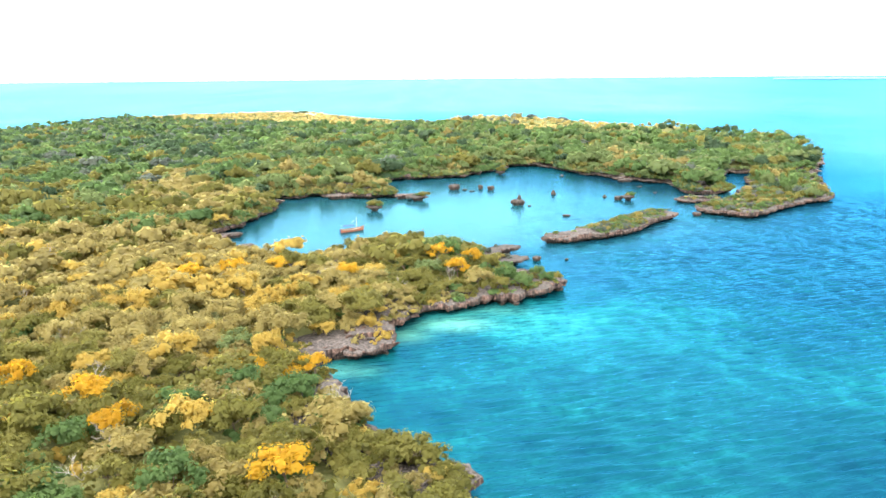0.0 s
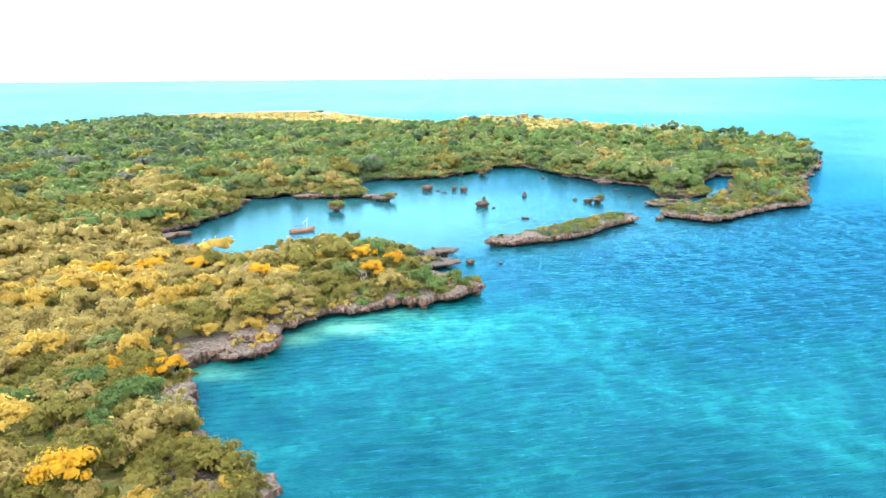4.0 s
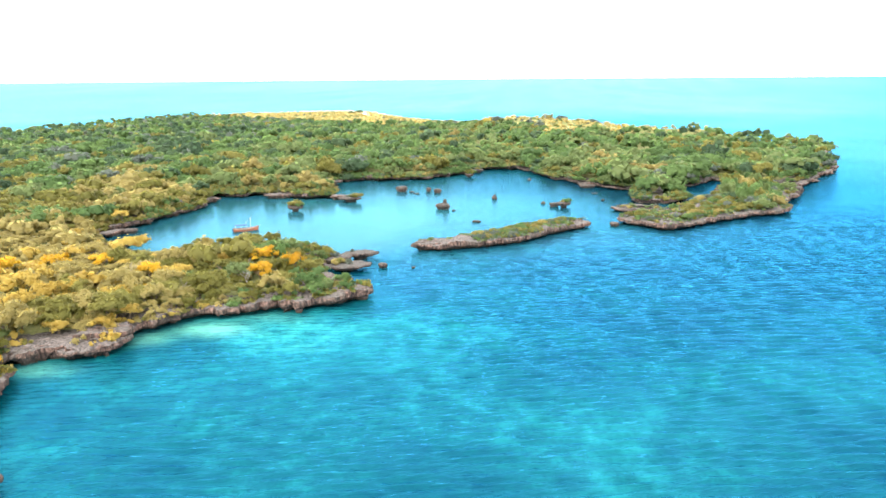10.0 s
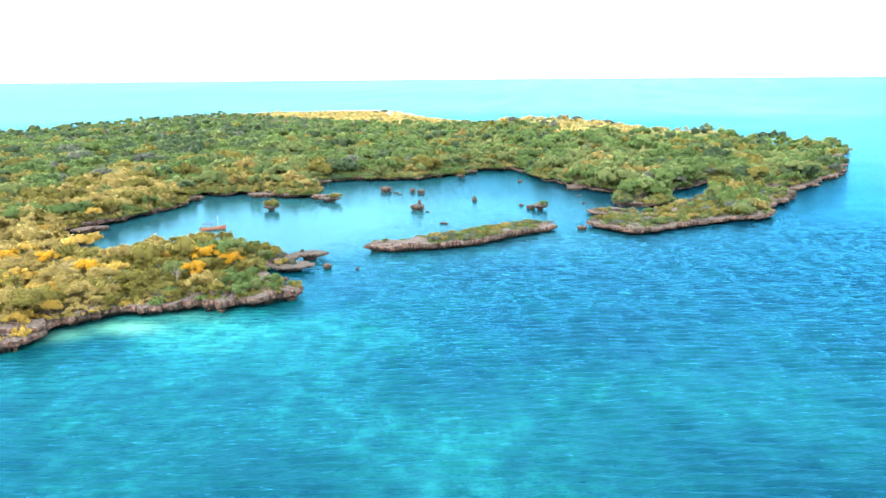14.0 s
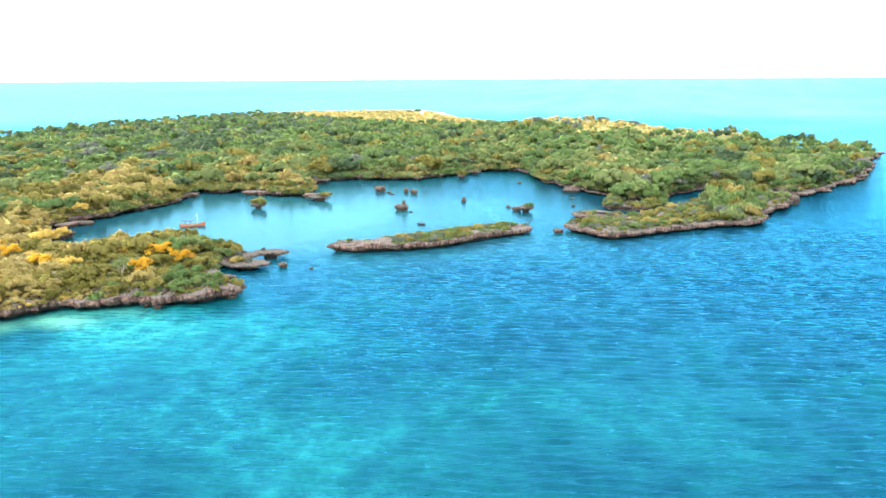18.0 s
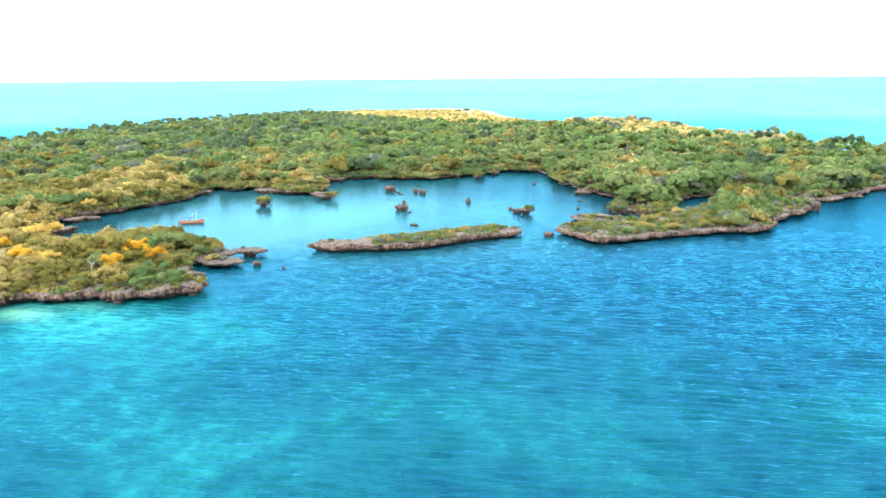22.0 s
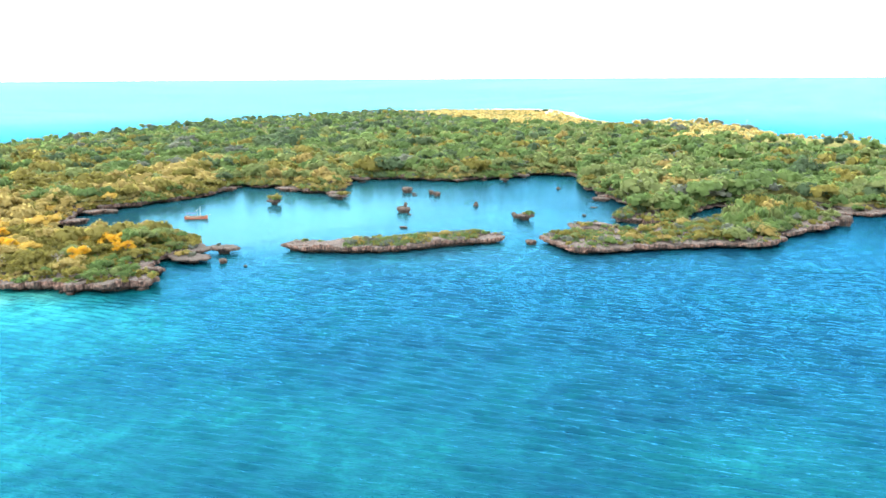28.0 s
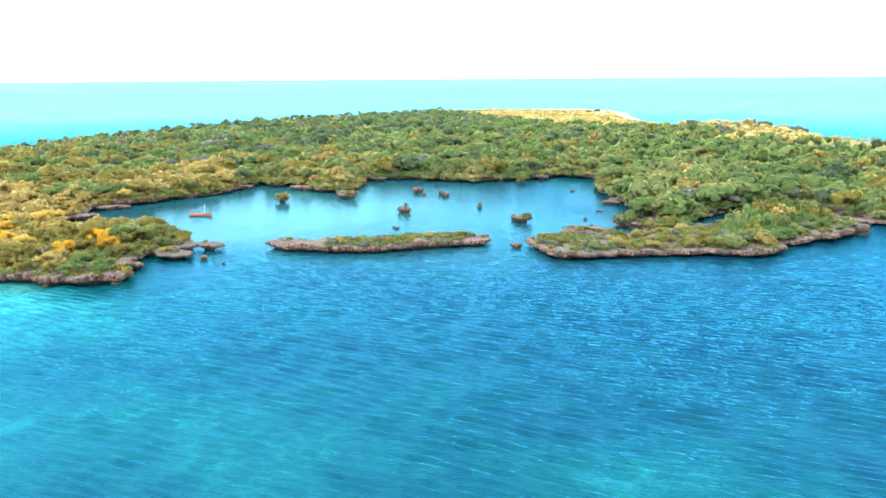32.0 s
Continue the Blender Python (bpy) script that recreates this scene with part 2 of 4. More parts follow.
# ================= plan of the land =================


def smooth_loop(points, step, closed=True, jag=0.0, seed=0):
    """A curve through the points, cut into even steps, with a ragged edge."""
    p = np.array(points, float)
    n = len(p)
    out = []
    for i in range(n if closed else n - 1):
        if closed:
            a, b, c, d = p[(i - 1) % n], p[i], p[(i + 1) % n], p[(i + 2) % n]
        else:
            a, b, c, d = p[max(i - 1, 0)], p[i], p[i + 1], p[min(i + 2, n - 1)]
        fine = step(b) if callable(step) else step
        k = max(2, int(np.linalg.norm(c - b) / fine))
        for u in np.arange(k) / k:
            out.append(0.5 * ((2 * b) + (c - a) * u + (2 * a - 5 * b + 4 * c - d) * u * u + (3 * b - a - 3 * c + d) * u ** 3))
    if not closed:
        out.append(p[-1])
    q = np.array(out)
    if jag:
        t = np.roll(q, -1, 0) - np.roll(q, 1, 0)
        t /= np.linalg.norm(t, axis=1)[:, None] + 1e-9
        side = np.stack([t[:, 1], -t[:, 0]], 1)
        w = np.array([noise.fractal((x / 7 + seed, y / 7, 3.1), 0.8, 2.3, 5) for x, y in q])
        b = np.array([noise.noise((x / 15 + seed, y / 15, 9.4)) + 0.6 * noise.noise((x / 6 + seed, y / 6, 5.2)) for x, y in q])
        q = q + side * (w * jag + b * jag * 0.9 * np.clip((q[:, 1] - 240) / 60, 0, 1))[:, None]
    return q


MAIN = [(-330, -60), (-120, -40), (-30, 20), (4, 56), (12, 76), (3, 86), (1, 97), (-9, 103), (-17, 116), (-22, 130), (-30, 138),
        (-24, 144), (-13, 148), (-13, 160), (-4, 172), (5, 175), (10, 181), (18, 181), (26, 185), (35, 195), (30, 201), (22, 200), (20, 208),
        (13, 217), (14, 229), (10, 238), (-4, 243), (-22, 244), (-38, 228), (-58, 224), (-76, 240), (-89, 262),
        (-83, 277), (-84, 294), (-78, 317), (-83, 343), (-95, 361), (-78, 351), (-64, 358), (-42, 351), (-26, 354),
        (-27, 368), (-43, 401), (-8, 420), (12, 423), (25, 444), (41, 473), (68, 470)]
MAIN += [(83, 442), (100, 413), (115, 399), (125, 393), (127, 374), (125, 358), (138, 356), (147, 364), (148, 384),
         (161, 413), (175, 431), (187, 428), (197, 417), (207, 412), (217, 418), (227, 431), (239, 454), (256, 478), (266, 507), (281, 548), (292, 596), (303, 618),
         (285, 640), (225, 668), (185, 690), (162, 725), (125, 790), (60, 845), (0, 885), (-80, 955), (-160, 1080),
         (-215, 1185), (-265, 1205), (-415, 1150), (-475, 1000), (-490, 760), (-465, 595), (-420, 470), (-395, 400), (-362, 320), (-345, 150)]
LONG_ISLET = [(38, 253), (47, 251), (57, 256), (66, 260), (77, 269), (87, 282), (99, 295), (97, 301), (88, 300), (76, 290), (63, 276), (50, 264), (41, 258)]
EAST_ISLET = [(114, 304), (121, 300), (130, 293), (138, 299), (149, 308), (169, 325), (186, 333), (189, 341), (190, 352), (203, 380),
              (211, 398), (203, 406), (192, 407), (180, 404), (171, 396), (166, 380), (157, 364), (149, 350), (141, 337), (130, 325), (120, 318), (114, 311)]
TABLE_ISLET = [(112, 336), (116, 331), (124, 333), (131, 331), (134, 337), (127, 341), (118, 341)]

main_loop = smooth_loop(MAIN, lambda p: 0.7 if -112 < p[0] < 300 and 85 < p[1] < 475 else 2.4, jag=3.2, seed=1)
islet_loops = {"long": smooth_loop(LONG_ISLET, 0.6, jag=1.3, seed=5), "east": smooth_loop(EAST_ISLET, 0.6, jag=1.7, seed=9),
               "table": smooth_loop(TABLE_ISLET, 0.5, jag=0.7, seed=13)}
ALL_LOOPS = [main_loop, *islet_loops.values()]

GX, GY, CELL = np.arange(-520, 340, 4.0), np.arange(-80, 1230, 4.0), 4.0


def inside(points, loop):
    """Which points lie in the loop."""
    x, y = points[:, 0], points[:, 1]
    hit = np.zeros(len(points), bool)
    nxt = np.roll(loop, -1, 0)
    for (x0, y0), (x1, y1) in zip(loop, nxt):
        if y0 == y1:
            continue
        c = (y0 > y) != (y1 > y)
        hit ^= c & (x < (x1 - x0) * (y - y0) / (y1 - y0) + x0)
    return hit


def distance(points, loop):
    """Distance to the loop's corners, made in slices."""
    d = np.empty(len(points))
    for i in range(0, len(points), 2000):
        s = points[i:i + 2000]
        d[i:i + 2000] = np.sqrt(((s[:, None, :] - loop[None]) ** 2).sum(2).min(1))
    return d


grid_xy = np.stack(np.meshgrid(GX, GY), -1).reshape(-1, 2)
main_in = inside(grid_xy, main_loop)
main_sd = np.where(main_in, 1, -1) * distance(grid_xy, main_loop[::6])
MAIN_SD = main_sd.reshape(len(GY), len(GX))


def sample(field, x, y):
    u = np.clip((np.asarray(x, float) - GX[0]) / CELL, 0, len(GX) - 1.001)
    v = np.clip((np.asarray(y, float) - GY[0]) / CELL, 0, len(GY) - 1.001)
    i, j = u.astype(int), v.astype(int)
    fu, fv = u - i, v - j
    return (field[j, i] * (1 - fu) * (1 - fv) + field[j, i + 1] * fu * (1 - fv) + field[j + 1, i] * (1 - fu) * fv + field[j + 1, i + 1] * fu * fv)


BEACH_LINE = smooth_loop([(185, 690), (162, 725), (125, 790), (60, 845), (0, 885), (-80, 955), (-160, 1080), (-215, 1185), (-300, 1200), (-400, 1160)], 12.0, closed=False)
far_part = grid_xy[:, 1] > 600
beach_off = np.full(len(grid_xy), 999.0)
beach_off[far_part] = distance(grid_xy[far_part], BEACH_LINE)
# the sandy ridge behind the beach
dune_h = np.exp(-((beach_off - 38) / 24) ** 2) * (3.5 + 7.0 * np.clip(grid_xy[:, 0] / 40, 0, 1)) * np.clip((grid_xy[:, 0] + 260) / 120, 0, 1)
DUNE, BEACH_OFF = dune_h.reshape(MAIN_SD.shape), beach_off.reshape(MAIN_SD.shape)


class Field:
    """Signed distance inside one small loop, on a fine grid."""

    def __init__(self, loop, cell=0.5):
        self.lo, self.cell = loop.min(0) - 2, cell
        nx, ny = ((loop.max(0) + 2 - self.lo) / cell).astype(int) + 2
        g = np.stack(np.meshgrid(self.lo[0] + np.arange(nx) * cell, self.lo[1] + np.arange(ny) * cell), -1).reshape(-1, 2)
        self.v = (np.where(inside(g, loop), 1, -1) * distance(g, loop)).reshape(ny, nx)

    def __call__(self, x, y):
        i = min(max(int((x - self.lo[0]) / self.cell + 0.5), 0), self.v.shape[1] - 1)
        j = min(max(int((y - self.lo[1]) / self.cell + 0.5), 0), self.v.shape[0] - 1)
        return float(self.v[j, i])


ISLET_FIELDS = {k: Field(v) for k, v in islet_loops.items()}


def land_height(x, y):
    """Height of the main island's ground: a low coral plateau that swells inland."""
    s = np.clip(sample(MAIN_SD, x, y), 0, 200)
    roll = np.sin(np.asarray(x) * 0.021 + 1.0) * np.cos(np.asarray(y) * 0.017) * 0.8
    low = np.maximum(np.clip((-300 - np.asarray(x)) / 100, 0, 1) * 2.0, np.clip((np.asarray(y) - 700) / 150, 0, 1) * np.clip((60 - np.asarray(x)) / 80, 0, 1) * 2.4)
    return 3.0 + np.minimum(s * 0.02, 2.2) + roll * np.clip(s / 60, 0, 1) - low * np.clip(s / 40, 0, 1) + sample(DUNE, x, y)


# ================= mesh helpers =================


def mesh_from(name, verts, faces, mats, mat_index=None, smooth=False, normals=None):
    """A mesh of quads (or triangles) from arrays."""
    verts, faces = np.asarray(verts, np.float32), np.asarray(faces, np.int32)
    me = bpy.data.meshes.new(name)
    k = faces.shape[1]
    me.vertices.add(len(verts))
    me.vertices.foreach_set("co", verts.ravel())
    me.loops.add(faces.size)
    me.loops.foreach_set("vertex_index", faces.ravel())
    me.polygons.add(len(faces))
    me.polygons.foreach_set("loop_start", np.arange(0, faces.size, k, dtype=np.int32))
    me.polygons.foreach_set("loop_total", np.full(len(faces), k, np.int32))
    if mat_index is not None:
        me.polygons.foreach_set("material_index", np.asarray(mat_index, np.int32))
    me.polygons.foreach_set("use_smooth", np.full(len(faces), smooth))
    for m in mats:
        me.materials.append(m)
    me.update(calc_edges=True)
    if normals is not None:
        at = me.attributes.new("custom_normal", "FLOAT_VECTOR", "POINT")
        at.data.foreach_set("vector", np.asarray(normals, np.float32).ravel())
    return me


def part(name, bm, material, parent=None, label="", smooth=False):
    """One bmesh as one object, under its thing."""
    me = bpy.data.meshes.new(name)
    if smooth:
        for f in bm.faces:
            f.smooth = True
    bm.to_mesh(me)
    bm.free()
    me.materials.append(material)
    ob = new(name, me)
    if parent is not None:
        ob.parent = parent
    return tagged(ob, label)


def fold(values, lo, hi):
    return lo + (hi - lo) * values


# ================= sea =================
def build_sea():
    cx, cy, reach = 125.0, 195.0, 4650.0

    def axis(half, step):
        out, d = [half], step
        while out[-1] < reach:
            d *= 1.15
            out.append(out[-1] + d)
        out[-1] = reach
        return np.concatenate([-np.array(out[:0:-1]), np.linspace(-half, half, int(2 * half / step) + 1), out[1:]])
    ax, ay = axis(185, 1.5), axis(180, 0.5)
    gx, gy = np.meshgrid(ax, ay)
    m, far = np.maximum(np.abs(gx), np.abs(gy)), np.hypot(gx, gy) + 1e-6
    rim = np.clip((m - 700) / 2500, 0, 1)
    pull = 1 + (m / far - 1) * rim * rim * (3 - 2 * rim)       # square in the middle, round at the horizon
    x, y = cx + gx * pull, cy + gy * pull
    lift = np.clip((np.hypot(gx, gy) * pull - 2200) / 2450, 0, 1)
    z = 39.0 * lift ** 2          # brings the edge of the sheet up to the true horizon
    verts = np.stack([x, y, z], -1).reshape(-1, 3)
    i, j = np.meshgrid(np.arange(len(ay) - 1), np.arange(len(ax) - 1), indexing="ij")
    i, k = i * len(ax) + j, (i + 1) * len(ax) + j
    me = mesh_from("sea", verts, np.stack([i, i + 1, k + 1, k], -1).reshape(-1, 4), [WATER], None, True)
    xs, ys = verts[:, 0], verts[:, 1]
    sd = -sample(MAIN_SD, xs, ys)                      # metres off the main shore
    wob = np.array([noise.noise((px / 60, py / 60, 0.3)) for px, py in zip(xs.tolist(), ys.tolist())])
    # bed: a shallow cove south of the headland, a reef shelf further out, a deep channel before the islets
    def hump(px, py, rx, ry):
        return np.exp(-(((xs - px) / rx) ** 2 + ((ys - py) / ry) ** 2))
    cove = hump(22, 132, 62, 46)
    shelf = np.exp(-(((ys - 70 - 0.5 * xs) / 36) ** 2)) * np.clip((xs - 10) / 60, 0, 1)
    lagoon = hump(5, 325, 105, 100)
    edge = np.exp(-np.clip(sd, 0, 400) / 7.0)
    # pale haze and sky reflection painted over the far and eastern water
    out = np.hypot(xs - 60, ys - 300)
    sky_sheen = np.clip((out - 520) / 500, 0, 1) * np.clip(1.15 - np.clip(xs - 250, 0, 1e5) / (0.62 * np.clip(ys, 60, 1e5) + 200), 0.55, 1)
    sky_sheen = np.maximum(sky_sheen, 0.5 * np.clip((xs - 240 - 0.25 * (400 - ys)) / 160, 0, 1) * np.clip((ys - 150) / 200, 0, 1))
    shoal = 0.10 + 0.43 * cove + 0.48 * hump(32, 171, 36, 15) + 0.32 * shelf * (1 - cove) + 0.24 * lagoon + 0.10 * edge + 0.20 * wob - 0.10 * np.clip((xs - 90) / 90, 0, 1)
    sand = 0.85 * hump(3, 166, 8, 4.5) + 0.45 * hump(-9, 158, 5, 4) + 0.4 * hump(-22, 138, 7, 3.5) + 0.25 * hump(14, 176, 9, 4)
    calm = np.clip(0.7 * np.exp(-np.clip(sd, 0, 400) / 14) * np.clip((ys - 235) / 20, 0, 1) * np.clip((140 - xs) / 20, 0, 1) + 1.3 * hump(-45, 300, 60, 60) + 0.8 * lagoon + 1.2 * hump(152, 358, 16, 24), 0, 1)
    # painted sky reflection also whitens the channel pool and the lagoon
    sky_sheen = np.clip(np.clip(sky_sheen, 0, 1) * (0.9 + 0.3 * wob) + 0.6 * hump(153, 366, 9, 16) + 0.22 * np.clip(lagoon * 1.2, 0, 1) * np.clip((ys - 215 - 0.25 * xs) / 40, 0, 1), 0, 1)
    # short-crested wind waves in the near sea
    rng = np.random.default_rng(5)
    wave = np.zeros(len(xs))
    for k in range(44):
        length = rng.uniform(1.3, 2.9)
        way = radians(107 + rng.normal(0, 9.5))
        num = 2 * np.pi / length
        wave += (0.0098 * length) * np.sin(num * (xs * math.cos(way) + ys * math.sin(way)) + rng.uniform(0, 6.28))
    wave *= np.clip((185 - np.abs(xs - cx)) / 75, 0, 1) * np.clip((180 - np.abs(ys - cy)) / 75, 0, 1) * (1 - 0.85 * calm) * np.clip((sd + 4) / 12, 0.15, 1)
    co = verts.copy()
    co[:, 2] += wave
    me.vertices.foreach_set("co", co.astype(np.float32).ravel())
    for name, vals in (("shoal", shoal), ("sand", sand), ("calm", calm), ("sky_sheen", sky_sheen)):
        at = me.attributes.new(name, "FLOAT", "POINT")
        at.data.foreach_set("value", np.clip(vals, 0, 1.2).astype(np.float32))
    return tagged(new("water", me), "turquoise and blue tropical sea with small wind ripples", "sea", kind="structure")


build_sea()

# ================= land sheets and coral shores =================


def shore_strip(loop, sd_of, profile, seed, height=1.0, wide=1.0):
    """Sweeps an undercut coral edge round a loop. profile: metres inland and up."""
    n = len(loop)
    area = 0.5 * np.sum(loop[:, 0] * np.roll(loop[:, 1], -1) - np.roll(loop[:, 0], -1) * loop[:, 1])
    t = np.roll(loop, -3, 0) - np.roll(loop, 3, 0)
    t /= np.linalg.norm(t, axis=1)[:, None] + 1e-9
    inn = np.stack([-t[:, 1], t[:, 0]], 1) * np.sign(area)
    k = len(profile)
    verts = np.zeros((n, k, 3))
    for i, (x, y) in enumerate(loop):
        hgt = height * (0.88 + 0.4 * noise.noise((x / 19, y / 19, seed)) + 0.26 * noise.noise((x / 6, y / 6, seed + 2)))
        if seed == 2.0 and y < 215:                       # a taller face on the headland
            hgt += 0.14
        if seed == 2.0 and y > 300:                       # lower, broken ledge round the lagoon
            hgt *= max(0.3, 0.72 + 0.9 * noise.noise((x / 12, y / 12, 6.6)))
        lip = max(0.0, 1.1 + 2.2 * noise.noise((x / 5, y / 5, seed + 4)))
        flute = 1.15 * noise.noise((x / 1.5, y / 1.5, seed + 8)) + 0.7 * noise.noise((x / 3.6, y / 3.6, seed + 9))
        for j, (d, z) in enumerate(profile):
            d = d * wide
            if 1 < j < 9:
                d += flute * wide
            if d < 0 and 2 < j < 8:
                d *= lip
            elif d > 1.9 * wide:
                for _ in range(5):
                    if sd_of(x + inn[i, 0] * d, y + inn[i, 1] * d) > 0.6 * d:
                        break
                    d *= 0.7
            w = noise.noise_vector((x / 1.6 + j * 3.7, y / 1.6, seed + j)) * 0.36
            rough = 1.0 if j > 0 else 0.0
            top = hgt if j < k - 2 else 1.0 + (hgt - 1.0) * 0.4
            if j == k - 1:
                top = min(top, 0.9)
            verts[i, j] = (x + inn[i, 0] * d + w.x * rough, y + inn[i, 1] * d + w.y * rough, z * top + (w.z * 1.0 * rough if z > 0.9 else 0))
    i, j = np.meshgrid(np.arange(n), np.arange(k - 1), indexing="ij")
    ni = (i + 1) % n
    q = np.stack([i * k + j, ni * k + j, ni * k + j + 1, i * k + j + 1], -1).reshape(-1, 4)
    if area < 0:
        q = q[:, ::-1]
    return verts, q


PROFILE = [(2.2, -1.2), (2.7, 0.1), (2.4, 0.6), (1.2, 0.95), (0.0, 1.2), (-0.45, 1.55), (-0.5, 2.1), (-0.4, 2.7), (0.0, 2.97), (2.0, 3.0), (4.0, 3.06), (7.0, 3.0), (10.5, 2.95)]


def build_main_island():
    v, q = shore_strip(main_loop, lambda x, y: float(sample(MAIN_SD, x, y)), PROFILE, 2.0)
    # the low sandy shore on the far side has no cliff
    far = np.clip((v[:, :, 1] - 650) / 60, 0, 1) * np.clip((v[:, :, 0] + 400) / 60, 0, 1)
    v[:, :, 2] *= 1 - 0.75 * far
    tagged(new("coral_shore", mesh_from("coral_shore", v.reshape(-1, 3), q, [CORAL], smooth=False)),
           "undercut brown fossil coral ledge along the waterline", "shore", kind="structure")
    keep = (MAIN_SD > 3.0)
    idx = -np.ones(MAIN_SD.shape, int)
    js, is_ = np.nonzero(keep)
    idx[js, is_] = np.arange(len(js))
    x, y = GX[is_], GY[js]
    z = land_height(x, y) - 1.0 * np.clip((15 - MAIN_SD[js, is_]) / 7, 0, 1) + np.array([noise.noise((a / 9, b / 9, 1.0)) * 0.35 for a, b in zip(x, y)])
    f = np.stack([idx[:-1, :-1], idx[:-1, 1:], idx[1:, 1:], idx[1:, :-1]], -1).reshape(-1, 4)
    f = f[(f >= 0).all(1)]
    tagged(new("ground", mesh_from("ground", np.stack([x, y, z], 1), f, [GROUND], smooth=True)),
           "leaf-littered coral ground under the dry woodland", "ground", kind="structure")


build_main_island()


def build_beach():
    line = smooth_loop([(185, 690), (162, 725), (125, 790), (60, 845), (0, 885), (-80, 955), (-160, 1080), (-215, 1185), (-265, 1205), (-330, 1180)], 5.0, closed=False)
    t = np.gradient(line, axis=0)
    t /= np.linalg.norm(t, axis=1)[:, None]
    out = np.stack([t[:, 1], -t[:, 0]], 1)
    prof = [(-34, 4.6), (-22, 4.4), (-12, 3.6), (-4, 2.2), (4, 0.9), (12, 0.25), (22, -0.5)]
    v = np.array([[(p[0] + o[0] * d, p[1] + o[1] * d, z + 0.5 * noise.noise((p[0] / 15, p[1] / 15 + d, 2))) for d, z in prof] for p, o in zip(line, out)])
    n, k = len(line), len(prof)
    i, j = np.meshgrid(np.arange(n - 1), np.arange(k - 1), indexing="ij")
    q = np.stack([i * k + j, (i + 1) * k + j, (i + 1) * k + j + 1, i * k + j + 1], -1).reshape(-1, 4)
    tagged(new("beach", mesh_from("beach", v.reshape(-1, 3), q, [SAND], smooth=True)), "pale sand beach on the far side of the island", "beach", kind="structure")


build_beach()


def build_islet(name, which, label, height, seed, wide=1.0):
    loop, sd = islet_loops[which], ISLET_FIELDS[which]
    v, q = shore_strip(loop, sd, PROFILE, seed, height, wide)
    bm = bmesh.new()
    vs = [[bm.verts.new(c) for c in row] for row in v]
    n, k = v.shape[:2]
    for i in range(n):
        for j in range(k - 1):
            try:
                bm.faces.new((vs[i][j], vs[(i + 1) % n][j], vs[(i + 1) % n][j + 1], vs[i][j + 1]))
            except ValueError:
                pass
    for lo in (k - 1,):
        ring = [vs[i][lo] for i in range(n)]
        try:
            f = bm.faces.new(ring)
            bmesh.ops.triangulate(bm, faces=[f])
        except ValueError:
            pass
    bmesh.ops.recalc_face_normals(bm, faces=bm.faces)
    root = tagged(new(name), label, "islet")
    part("rock", bm, CORAL, root)
    return root


build_islet("islet", "long", "long low undercut coral islet standing in the lagoon mouth", 0.95, 21.0, 0.8)
build_islet("islet", "east", "broad brown coral islet topped with scrub, beside the main shore", 1.05, 31.0)
build_islet("islet", "table", "small flat coral islet with a sparse green top", 0.8, 41.0, 0.6)

# ================= trees and scrub =================
CUBE = np.array([[-1, -1, -1], [1, -1, -1], [1, 1, -1], [-1, 1, -1], [-1, -1, 1], [1, -1, 1], [1, 1, 1], [-1, 1, 1]], float) / math.sqrt(3)
CUBE_Q = np.array([[3, 2, 1, 0], [4, 5, 6, 7], [0, 1, 5, 4], [1, 2, 6, 5], [2, 3, 7, 6], [3, 0, 4, 7]])


